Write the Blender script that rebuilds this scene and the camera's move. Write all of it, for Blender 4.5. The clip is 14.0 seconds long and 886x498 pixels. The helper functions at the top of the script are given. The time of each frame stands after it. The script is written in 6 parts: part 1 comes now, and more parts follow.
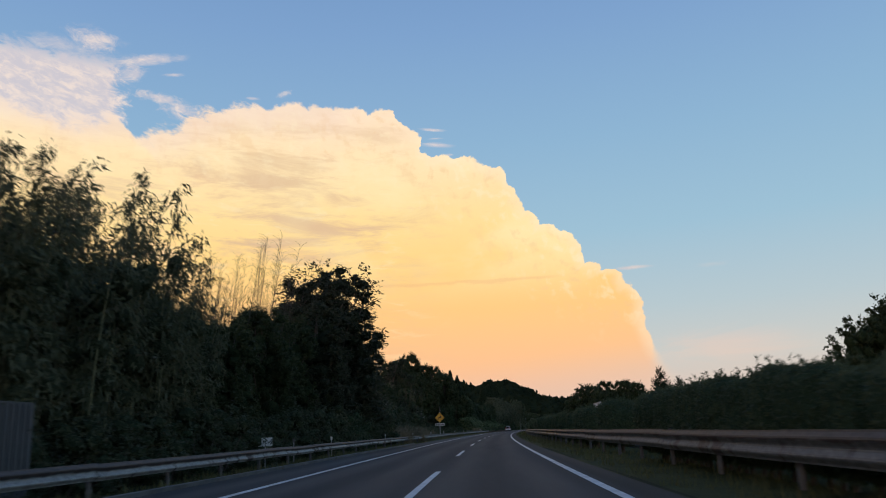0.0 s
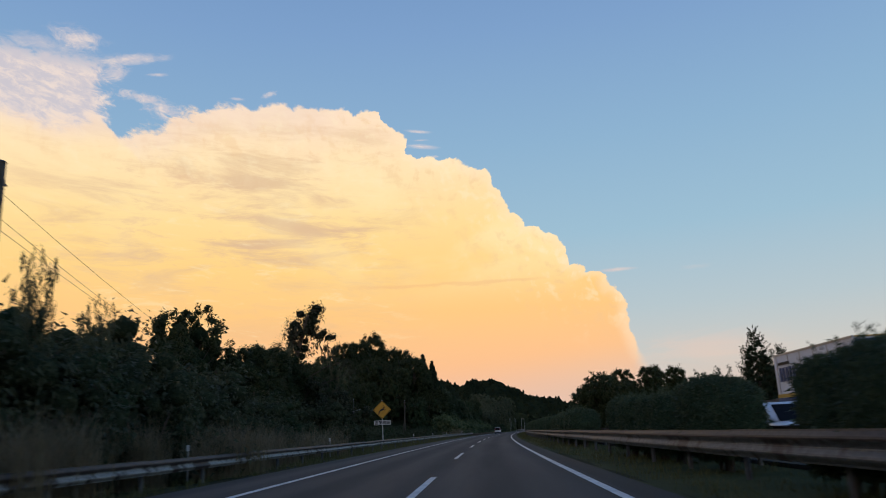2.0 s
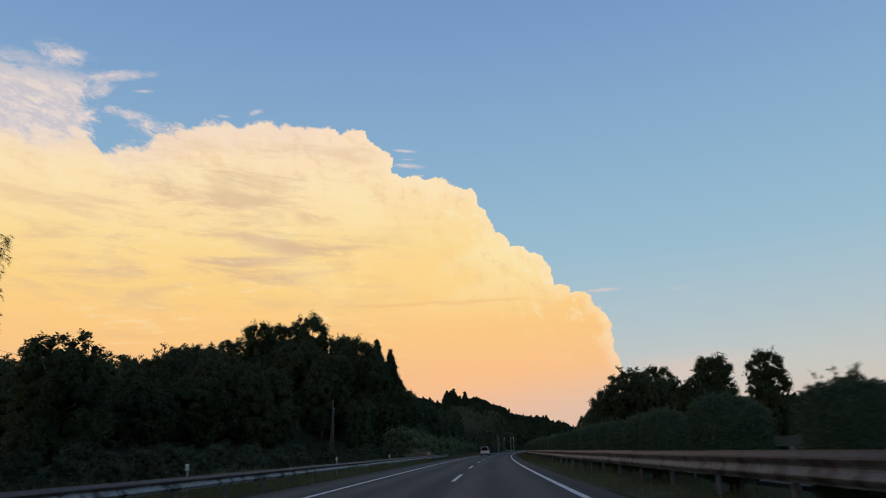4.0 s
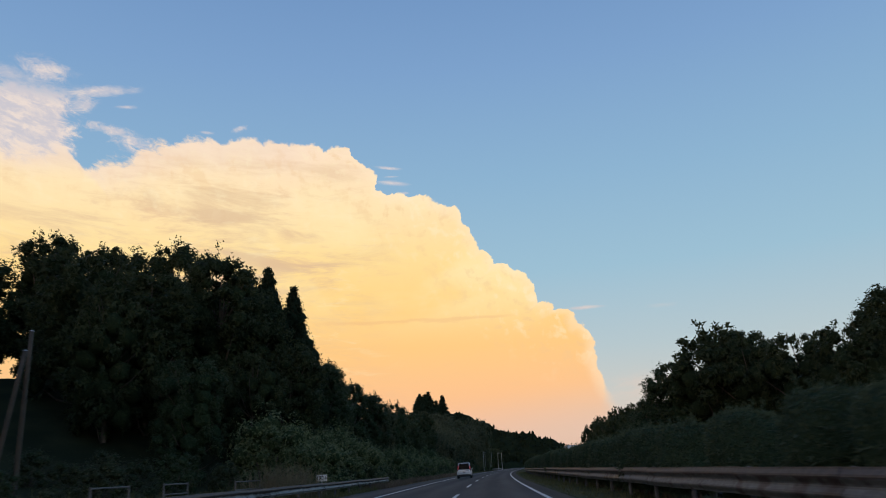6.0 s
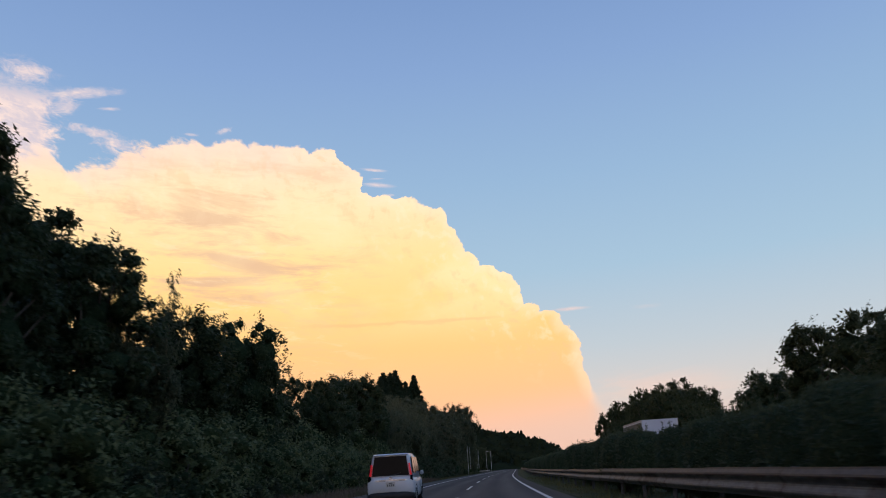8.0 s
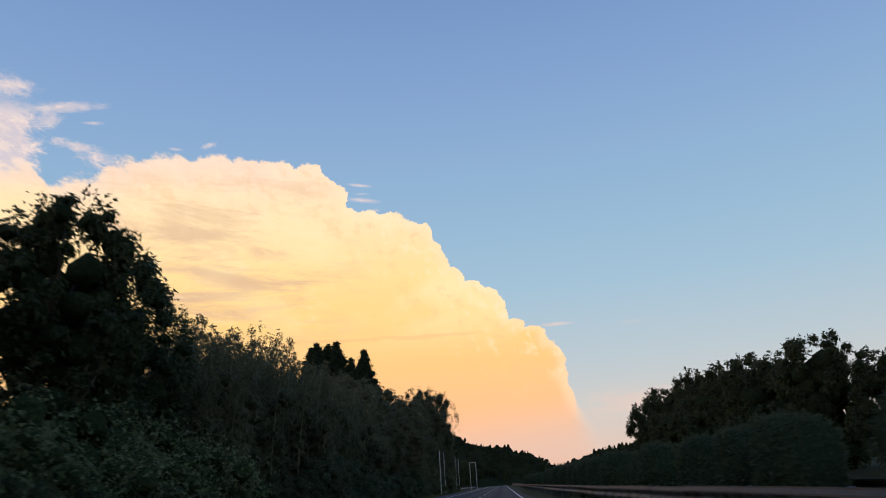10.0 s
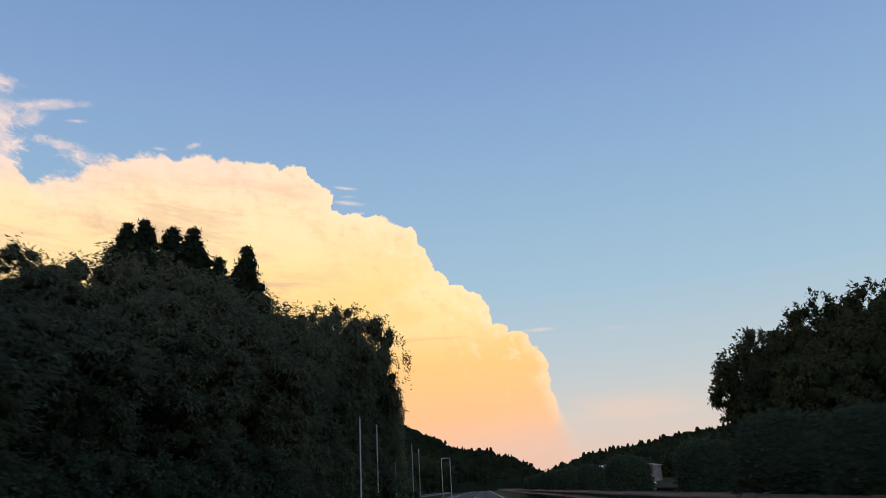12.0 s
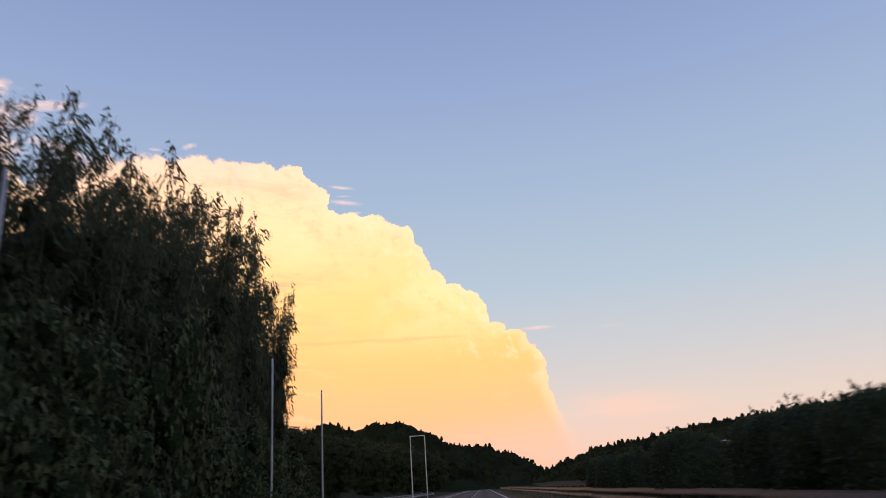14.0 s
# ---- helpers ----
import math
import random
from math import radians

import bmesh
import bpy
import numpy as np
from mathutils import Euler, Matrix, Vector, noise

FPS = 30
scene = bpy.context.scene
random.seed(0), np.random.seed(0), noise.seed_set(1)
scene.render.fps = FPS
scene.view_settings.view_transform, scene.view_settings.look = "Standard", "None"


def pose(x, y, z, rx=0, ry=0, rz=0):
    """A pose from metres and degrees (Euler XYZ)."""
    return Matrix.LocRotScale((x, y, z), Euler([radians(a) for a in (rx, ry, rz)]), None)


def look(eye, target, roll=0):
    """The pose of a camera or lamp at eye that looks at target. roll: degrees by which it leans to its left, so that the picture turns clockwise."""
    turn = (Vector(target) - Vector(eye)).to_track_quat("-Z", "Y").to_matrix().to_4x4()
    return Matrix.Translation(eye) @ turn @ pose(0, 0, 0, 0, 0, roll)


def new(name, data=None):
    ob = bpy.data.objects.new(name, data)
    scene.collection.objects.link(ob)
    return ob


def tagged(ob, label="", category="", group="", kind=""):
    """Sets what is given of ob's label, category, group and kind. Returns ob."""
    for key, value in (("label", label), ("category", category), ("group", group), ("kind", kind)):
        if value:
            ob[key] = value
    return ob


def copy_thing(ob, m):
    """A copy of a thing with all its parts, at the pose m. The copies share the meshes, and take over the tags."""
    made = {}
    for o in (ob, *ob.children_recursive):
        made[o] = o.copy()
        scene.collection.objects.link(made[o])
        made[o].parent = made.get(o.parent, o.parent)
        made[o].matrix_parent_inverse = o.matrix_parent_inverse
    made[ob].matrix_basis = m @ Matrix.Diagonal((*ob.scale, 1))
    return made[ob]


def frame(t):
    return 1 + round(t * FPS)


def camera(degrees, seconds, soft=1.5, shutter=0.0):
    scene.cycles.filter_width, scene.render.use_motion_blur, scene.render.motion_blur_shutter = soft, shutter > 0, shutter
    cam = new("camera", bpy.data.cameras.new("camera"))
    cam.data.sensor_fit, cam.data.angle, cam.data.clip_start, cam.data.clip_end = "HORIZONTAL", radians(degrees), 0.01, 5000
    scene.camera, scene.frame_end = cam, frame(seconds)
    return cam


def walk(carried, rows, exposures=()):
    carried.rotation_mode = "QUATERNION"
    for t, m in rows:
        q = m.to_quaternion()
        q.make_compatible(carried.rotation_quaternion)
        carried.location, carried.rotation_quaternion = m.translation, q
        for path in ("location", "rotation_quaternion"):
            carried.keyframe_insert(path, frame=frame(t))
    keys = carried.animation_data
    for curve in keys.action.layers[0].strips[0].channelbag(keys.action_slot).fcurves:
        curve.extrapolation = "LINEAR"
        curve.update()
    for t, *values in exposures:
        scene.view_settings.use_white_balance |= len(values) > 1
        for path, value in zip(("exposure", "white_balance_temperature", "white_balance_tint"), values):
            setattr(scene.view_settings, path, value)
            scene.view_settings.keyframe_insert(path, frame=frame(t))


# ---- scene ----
from math import sin, cos, tan, pi, atan2, exp, sqrt, hypot

cam = camera(61.72, 14.0, soft=1.0, shutter=0.15)
EYE = 1.04
# seconds, x, y, yaw, pitch, roll
ROWS = [
    (0.0, 0.00, 0.00, 1.02, 13.81, -2.66),
    (0.5, 0.40, 15.34, 0.72, 13.90, -2.60),
    (1.0, 0.87, 30.72, 0.42, 13.93, -2.61),
    (1.5, 1.42, 46.12, 0.13, 13.88, -2.75),
    (2.0, 2.05, 61.55, -0.16, 13.89, -2.80),
    (2.5, 2.75, 77.01, -0.49, 14.03, -2.86),
    (3.0, 3.53, 92.48, -0.78, 14.38, -2.65),
    (3.5, 4.39, 107.96, -1.08, 14.81, -2.57),
    (4.0, 5.33, 123.45, -1.40, 15.32, -2.63),
    (4.5, 6.35, 138.94, -1.73, 15.84, -2.74),
    (5.0, 7.46, 154.44, -2.07, 16.26, -2.85),
    (5.5, 8.65, 169.93, -2.42, 16.51, -2.90),
    (6.0, 9.93, 185.41, -2.77, 16.59, -2.88),
    (6.5, 11.29, 200.87, -3.11, 16.59, -3.05),
    (7.0, 12.73, 216.32, -3.38, 16.51, -3.29),
    (7.5, 14.23, 231.75, -3.63, 16.53, -3.17),
    (8.0, 15.80, 247.15, -3.91, 16.68, -3.37),
    (8.5, 17.44, 262.53, -4.21, 16.91, -3.53),
    (9.0, 19.15, 277.87, -4.52, 17.19, -3.65),
    (9.5, 20.94, 293.17, -4.85, 17.50, -3.71),
    (10.0, 22.81, 308.43, -5.18, 17.79, -3.70),
    (10.5, 24.76, 323.65, -5.52, 18.01, -3.58),
    (11.0, 26.78, 338.81, -5.87, 18.17, -3.37),
    (11.5, 28.88, 353.91, -6.22, 18.17, -3.44),
    (12.0, 31.04, 368.96, -6.44, 18.05, -3.24),
    (12.5, 33.24, 383.95, -6.62, 17.97, -3.03),
    (13.0, 35.45, 398.88, -6.63, 17.99, -3.03),
    (13.5, 37.67, 413.75, -6.72, 17.99, -3.28),
    (14.0, 39.87, 428.56, -6.69, 17.94, -3.76),
]


def cam_pose(x, y, yaw, pitch, roll):
    a, p = radians(yaw), radians(pitch)
    way = Vector((-sin(a) * cos(p), cos(a) * cos(p), sin(p)))
    eye = Vector((x, y, EYE))
    return look(eye, eye + way, roll)


walk(cam, [(t, cam_pose(x, y, a, p, r)) for t, x, y, a, p, r in ROWS], [(0.0, 0.03, 6550, 13), (2.0, 0.0, 6600, 14), (3.0, -0.1, 6550, 13), (5.5, 0.0, 6550, 12), (6.5, 0.03, 6600, 12.5), (7.0, 0.12, 6700, 14),
      (8.0, 0.14, 6800, 22), (11.0, 0.05, 6700, 17), (12.5, 0.17, 7100, 22), (13.0, 0.25, 7550, 29), (14.0, 0.24, 7850, 33)])

# ---- the sky at dusk, with one huge lit cloud ----
def lin(r, g, b):
    return tuple(((c / 255) / 12.92 if c <= 10 else ((c / 255 + 0.055) / 1.055) ** 2.4) for c in (r, g, b))


class Nodes:
    """Short calls for building a node tree."""

    def __init__(self, tree):
        self.t, self.n, self.l = tree, tree.nodes, tree.links

    def node(self, kind):
        return self.n.new(kind)

    def put(self, sock, v):
        if isinstance(v, bpy.types.NodeSocket):
            self.l.new(v, sock)
        else:
            sock.default_value = v

    def math(self, op, a, b=0.0, c=0.0, clamp=False):
        nd = self.n.new("ShaderNodeMath")
        nd.operation, nd.use_clamp = op, clamp
        for i, v in enumerate((a, b, c)):
            self.put(nd.inputs[i], v)
        return nd.outputs[0]

    def ramp(self, fac, stops, mode="LINEAR"):
        nd = self.n.new("ShaderNodeValToRGB")
        nd.color_ramp.interpolation = mode
        el = nd.color_ramp.elements
        while len(el) < len(stops):
            el.new(0.5)
        for e, (p, c) in zip(el, stops):
            e.position = p
            e.color = (*c, 1) if isinstance(c, tuple) else (c, c, c, 1)
        self.put(nd.inputs[0], fac)
        return nd.outputs[0]

    def span(self, v, a, b, lo=0.0, hi=1.0, smooth=True):
        nd = self.n.new("ShaderNodeMapRange")
        nd.interpolation_type = "SMOOTHSTEP" if smooth else "LINEAR"
        for i, x in enumerate((v, a, b, lo, hi)):
            self.put(nd.inputs[i], x)
        return nd.outputs[0]

    def mix(self, fac, a, b, how="MIX"):
        nd = self.n.new("ShaderNodeMix")
        nd.data_type, nd.blend_type = "RGBA", how
        self.put(nd.inputs[0], fac)
        self.put(nd.inputs[6], a if not isinstance(a, tuple) else (*a, 1))
        self.put(nd.inputs[7], b if not isinstance(b, tuple) else (*b, 1))
        return nd.outputs[2]

    def noise(self, vec, scale, detail=5.0, rough=0.55, warp=0.0):
        nd = self.n.new("ShaderNodeTexNoise")
        self.put(nd.inputs["Vector"], vec)
        nd.inputs["Scale"].default_value, nd.inputs["Detail"].default_value = scale, detail
        nd.inputs["Roughness"].default_value, nd.inputs["Distortion"].default_value = rough, warp
        return nd.outputs[0], nd.outputs[1]

    def cells(self, vec, scale, feature="SMOOTH_F1"):
        nd = self.n.new("ShaderNodeTexVoronoi")
        nd.feature = feature
        self.put(nd.inputs["Vector"], vec)
        nd.inputs["Scale"].default_value = scale
        return nd.outputs[0]

    def vec(self, x, y, z=0.0):
        nd = self.n.new("ShaderNodeCombineXYZ")
        for i, v in enumerate((x, y, z)):
            self.put(nd.inputs[i], v)
        return nd.outputs[0]


world = bpy.data.worlds.new("dusk_sky")
scene.world = world
world.use_nodes = True
world.node_tree.nodes.clear()
W = Nodes(world.node_tree)
SUN_AZ, SUN_EL = 200.0, 3.0
way = W.node("ShaderNodeTexCoord").outputs["Generated"]
sep = W.node("ShaderNodeSeparateXYZ")
W.put(sep.inputs[0], way)
dx, dy, dz = sep.outputs
az = W.math("MULTIPLY", W.math("ARCTAN2", W.math("MULTIPLY", dx, -1.0), dy), 57.29578)
el = W.math("MULTIPLY", W.math("ARCSINE", dz), 57.29578)
q = W.vec(az, el)

# clear sky
high = W.span(el, 0.0, 60.0, smooth=False)
clear = W.ramp(high, [(0.0, lin(222, 188, 166)), (0.035, lin(212, 194, 182)), (0.08, lin(196, 198, 194)), (0.14, lin(176, 195, 202)),
                      (0.24, lin(151, 188, 208)), (0.36, lin(136, 176, 206)), (0.5, lin(121, 159, 201)), (0.75, lin(90, 128, 180)), (1.0, lin(72, 108, 160))])
nishita = W.node("ShaderNodeTexSky")
nishita.sky_type, nishita.sun_disc = "NISHITA", False
nishita.sun_elevation, nishita.sun_rotation = radians(SUN_EL), radians(SUN_AZ)
clear = W.mix(1.0, clear, W.mix(1.0, nishita.outputs[0], (0.012, 0.012, 0.012), "MULTIPLY"), "ADD")
clear = W.mix(W.span(el, -3.0, 0.0), lin(70, 62, 58), clear)

# outline of the cloud: polar angle (from the right, about azimuth 8, elevation 2) and radius, in degrees
RIM_LOW = [(-12.0, 25.5), (-4.0, 24.6), (3.0, 23.9), (6.2, 23.2), (8.3, 22.85), (12.3, 22.62), (16.7, 22.95), (19.5, 23.0), (20.7, 22.75), (23.8, 22.53), (25.0, 22.09), (26.0, 21.31), (27.1, 21.37), (28.6, 21.25),
           (28.9, 20.65), (30.0, 20.82), (32.9, 21.15), (35.4, 21.11), (39.6, 20.69), (41.8, 19.76), (42.6, 20.24), (44.6, 20.47), (46.4, 19.97), (50.3, 20.24), (51.5, 20.78), (54.1, 21.3), (56.2, 21.39), (57.6, 20.93), (60.5, 21.15), (62.7, 21.27)]
RIM_HIGH = [(60.5, 21.15), (62.7, 21.27), (65.4, 20.98), (69.3, 20.07), (71.7, 19.9), (74.3, 20.4), (74.6, 21.2), (76.4, 21.63), (78.4, 21.68), (81.0, 22.2), (81.5, 22.73), (83.1, 22.86), (85.1, 22.93), (86.7, 22.58), (88.4, 22.92),
            (91.8, 22.76), (97.2, 23.18), (99.5, 23.15), (101.8, 23.56), (108.2, 23.87), (113.0, 24.61), (116.2, 25.01), (119.5, 25.19), (122.6, 25.16), (125.1, 25.35), (127.6, 25.79), (129.8, 26.0), (131.0, 28.6), (137.0, 30.2), (144.0, 37.0), (152.0, 42.0)]
_, warp_c = W.noise(q, 0.5, 7.0, 0.6)
wsep = W.node("ShaderNodeSeparateColor")
W.put(wsep.inputs[0], warp_c)
az2 = W.math("ADD", az, W.math("MULTIPLY", W.math("SUBTRACT", wsep.outputs[0], 0.5), 0.9))
el2 = W.math("ADD", el, W.math("MULTIPLY", W.math("SUBTRACT", wsep.outputs[1], 0.5), 0.9))
across, above = W.math("SUBTRACT", 8.0, az2), W.math("SUBTRACT", el2, 2.0)
turn = W.math("MULTIPLY", W.math("ARCTAN2", above, across), 57.29578)
reach = W.math("SQRT", W.math("ADD", W.math("MULTIPLY", across, across), W.math("MULTIPLY", above, above)))
rim_low = W.ramp(W.span(turn, -12.0, 64.0, smooth=False), [((a + 12) / 76, (r - 18) / 26) for a, r in RIM_LOW])
rim_high = W.ramp(W.span(turn, 60.0, 152.0, smooth=False), [((a - 60) / 92, (r - 18) / 26) for a, r in RIM_HIGH])
rim_r = W.math("ADD", 18.0, W.math("MULTIPLY", W.mix(W.math("GREATER_THAN", turn, 61.5), rim_low, rim_high), 26.0))


def lobe(scale, z, amount):
    d = W.cells(W.vec(az2, el2, z), scale)
    return W.math("MULTIPLY", W.math("SUBTRACT", 0.22, W.math("MULTIPLY", d, d)), amount)


bumps = W.math("ADD", lobe(0.8, 0.0, 0.7), W.math("ADD", lobe(1.7, 3.0, 0.5), lobe(4.2, 7.0, 0.25)))
depth = W.math("ADD", W.math("SUBTRACT", rim_r, reach), W.math("MULTIPLY", W.math("SUBTRACT", bumps, 0.0), W.span(turn, 10.0, 18.0)))
soft_edge = W.math("ADD", W.math("ADD", W.span(turn, 76.0, 100.0, 0.13, 0.3), W.span(turn, 100.0, 124.0, 0.0, 0.55)), W.math("ADD", W.span(turn, 129.5, 132.0, 0.0, 0.8), W.span(turn, 10.0, 2.0, 0.0, 2.2)))
shred, _ = W.noise(W.vec(W.math("MULTIPLY", az, 0.45), W.math("ADD", el, W.math("MULTIPLY", az, -0.2)), 8.0), 1.5, 8.0, 0.66, 0.4)
depth_s = W.math("ADD", depth, W.math("MULTIPLY", W.math("SUBTRACT", shred, 0.5), W.span(turn, 95.0, 122.0, 0.0, 3.0)))
cover = W.span(W.math("DIVIDE", depth_s, soft_edge), -0.15, 1.0)


def wisp(a, e, ra, re, strength, stretch=3.0, scale=0.9, rag=3.0, tilt=0.0):
    """Torn cirrus round one direction; tilt is its rise per degree to the left."""
    da = W.math("DIVIDE", W.math("SUBTRACT", az, a), ra)
    lift = W.math("SUBTRACT", W.math("SUBTRACT", el, e), W.math("MULTIPLY", W.math("SUBTRACT", az, a), tilt))
    de = W.math("DIVIDE", lift, re)
    r = W.math("SQRT", W.math("ADD", W.math("MULTIPLY", da, da), W.math("MULTIPLY", de, de)))
    tear, _ = W.noise(W.vec(W.math("DIVIDE", az, stretch), lift, a), scale, 9.0, 0.68, 0.7)
    body = W.math("ADD", W.math("SUBTRACT", 1.0, r), W.math("MULTIPLY", W.math("SUBTRACT", tear, 0.52), rag))
    return W.math("MULTIPLY", W.math("MULTIPLY", W.span(body, -0.1, 1.1), strength), W.span(r, 1.6, 0.6))


# torn veil over the left end: pale sheet, ragged head and tail, patches round the blue gap, shreds along the top
torn = W.math("MULTIPLY", W.math("MULTIPLY", W.span(W.math("ADD", az, W.math("MULTIPLY", W.math("SUBTRACT", shred, 0.5), 4.5)), 25.2, 26.6), W.span(W.math("ADD", el, W.math("MULTIPLY", W.math("SUBTRACT", shred, 0.5), 3.2)), 27.4, 25.9)), 0.92)
for item in ((28.0, 27.9, 2.3, 0.95, 0.85, 1.7, 1.5, 2.4, 0.05), (29.8, 27.1, 3.2, 0.9, 0.6, 2.6, 1.1, 2.4), (24.4, 27.1, 3.3, 0.5, 0.9, 3.4, 1.7, 2.0, -0.17),
             (25.4, 26.2, 1.3, 1.1, 0.72, 2.4, 1.5, 3.4, -0.2), (22.2, 26.3, 1.0, 0.17, 0.7, 4.0, 1.9, 2.2, -0.1), (23.2, 24.6, 2.6, 0.45, 0.85, 1.5, 1.8, 2.6, 0.08), (21.4, 23.9, 2.0, 0.8, 0.85, 1.5, 2.1, 2.6, 0.1), (16.1, 25.15, 0.8, 0.13, 0.6, 4.0, 1.9, 2.4),
             (13.6, 25.55, 0.75, 0.28, 0.6, 1.6, 2.2, 3.0, -0.25), (1.4, 22.95, 1.2, 0.16, 0.9, 6.0, 2.0, 1.6, 0.1), (1.1, 21.8, 1.5, 0.24, 0.9, 6.0, 2.0, 1.8, 0.08), (1.2, 22.3, 0.8, 0.1, 0.5, 6.0, 2.0, 2.6), (0.2, 21.0, 0.5, 0.16, 0.7, 2.5, 2.0, 2.6)):
    torn = W.math("MAXIMUM", torn, wisp(*item))
torn_low = W.math("MAXIMUM", wisp(-13.4, 11.35, 1.9, 0.2, 0.6, 5.0, 1.3, 2.0, 0.0), W.math("MAXIMUM", wisp(-19.2, 11.0, 1.6, 0.3, 0.16, 4.0), wisp(-19.0, 5.0, 7.0, 1.8, 0.3, 6.0, 0.5)))

# colour of the lit cloud
body = W.ramp(W.span(el, 0.0, 30.0, smooth=False), [(0.0, lin(238, 184, 154)), (0.1, lin(248, 191, 150)), (0.2, lin(253, 198, 142)), (0.3, lin(255, 205, 134)),
              (0.42, lin(255, 215, 138)), (0.54, lin(255, 224, 156)), (0.68, lin(255, 229, 182)), (0.84, lin(252, 226, 200)), (1.0, lin(240, 222, 212))])
inner = W.math("MULTIPLY", W.span(az, -1.0, 8.0), W.span(az, 33.0, 22.0, 0.35, 1.0))
streak, _ = W.noise(W.vec(W.math("MULTIPLY", az, 0.2), W.math("ADD", el, W.math("MULTIPLY", az, -0.03)), 2.0), 0.55, 9.0, 0.62, 0.5)
streak2, _ = W.noise(W.vec(W.math("MULTIPLY", az, 0.24), W.math("ADD", el, W.math("MULTIPLY", az, -0.05)), 9.0), 1.3, 8.0, 0.66, 0.5)
mid = W.math("MULTIPLY", inner, W.math("MULTIPLY", W.span(el, 10.0, 14.0, 0.25, 1.0), W.span(el, 24.0, 19.0, 0.45, 1.0)))
body = W.mix(W.math("MULTIPLY", W.span(streak, 0.46, 0.66), W.math("MULTIPLY", mid, 0.85)), body, lin(219, 186, 152))
body = W.mix(W.math("MULTIPLY", W.span(streak2, 0.5, 0.7), W.math("MULTIPLY", W.math("ADD", mid, 0.12), 0.5)), body, lin(226, 190, 154))
body = W.mix(W.math("MULTIPLY", W.span(streak2, 0.46, 0.32), W.math("MULTIPLY", inner, 0.35)), body, lin(255, 236, 190))
# billows: lighter where the heaps face up and right, duller on their far sides
heap, _ = W.noise(W.vec(W.math("MULTIPLY", az2, 0.55), el2, 5.0), 0.17, 4.0, 0.5, 0.3)
glow = W.math("MULTIPLY", W.span(heap, 0.42, 0.64), W.math("MULTIPLY", W.span(el, 9.0, 15.0), W.span(az, 16.0, 0.0, 0.15, 0.75)))
body = W.mix(glow, body, lin(255, 238, 184))
near_rim = W.math("MULTIPLY", W.span(depth, 8.0, 0.8, 0.0, 0.85), W.span(el, 5.0, 10.0))


def relief(scale, z, off):
    here, _ = W.noise(W.vec(az2, el2, z), scale, 5.0, 0.55, 0.2)
    there, _ = W.noise(W.vec(W.math("ADD", az2, off), W.math("SUBTRACT", el2, off), z), scale, 5.0, 0.55, 0.2)
    return W.math("SUBTRACT", here, there)


puff = W.math("ADD", relief(0.42, 1.0, 0.55), W.math("MULTIPLY", relief(1.1, 4.0, 0.22), 0.45))
body = W.mix(W.math("MULTIPLY", W.span(puff, 0.02, 0.2), W.math("MULTIPLY", near_rim, 0.5)), body, lin(236, 198, 150))
body = W.mix(W.math("MULTIPLY", W.span(puff, -0.02, -0.2), W.math("MULTIPLY", near_rim, 0.5)), body, lin(255, 240, 200))
# thin dull seam across the lower part
seam_el = W.math("ABSOLUTE", W.math("SUBTRACT", W.math("ADD", el, W.math("MULTIPLY", W.math("SUBTRACT", streak2, 0.5), 0.8)), 11.15))
body = W.mix(W.math("MULTIPLY", W.span(seam_el, 0.22, 0.02), W.math("MULTIPLY", W.span(az, -9.0, -6.0), W.span(az, 9.0, 4.0, 0.0, 0.3))), body, lin(232, 178, 132))
rim = W.math("MULTIPLY", W.span(depth, 1.3, 0.05), W.span(az, 14.0, 0.0, 0.2, 0.45))
body = W.mix(rim, body, lin(255, 234, 200))
body = W.mix(W.math("MULTIPLY", W.span(depth, 3.2, 0.2), W.span(turn, 84.0, 100.0, 0.0, 0.6)), body, lin(244, 222, 204))
pale = W.mix(W.span(el, 8.0, 14.0), lin(248, 204, 178), W.mix(W.span(shred, 0.4, 0.64), lin(208, 203, 208), lin(240, 224, 212)))
sky = W.mix(torn_low, clear, pale)
sky = W.mix(torn, sky, pale)
body = W.mix(W.math("MULTIPLY", W.span(az, 21.0, 27.0), W.span(el, 20.5, 24.0, 0.0, 0.75)), body, lin(238, 222, 208))
sky = W.mix(W.math("MULTIPLY", cover, W.span(W.math("ADD", el, W.span(az, 0.0, -14.0, 0.0, -1.4, smooth=False)), -0.5, 5.2, 0.25, 1.0)), sky, body)
bg = W.node("ShaderNodeBackground")
W.put(bg.inputs[0], sky)
bg.inputs[1].default_value = 1.0
W.l.new(bg.outputs[0], W.node("ShaderNodeOutputWorld").inputs[0])

sun = new("sun", bpy.data.lights.new("sun", "SUN"))
sun.data.energy, sun.data.angle, sun.data.color = 0.25, radians(40), (1.0, 0.86, 0.72)
sun.matrix_world = look((0, 0, 60), (sin(radians(SUN_AZ)) * -100, cos(radians(SUN_AZ)) * -100, 60 - 100 * tan(radians(SUN_EL))))

# ---- materials ----
def material(name):
    m = bpy.data.materials.new(name)
    m.use_nodes = True
    n = Nodes(m.node_tree)
    bsdf = m.node_tree.nodes["Principled BSDF"]
    return m, n, bsdf


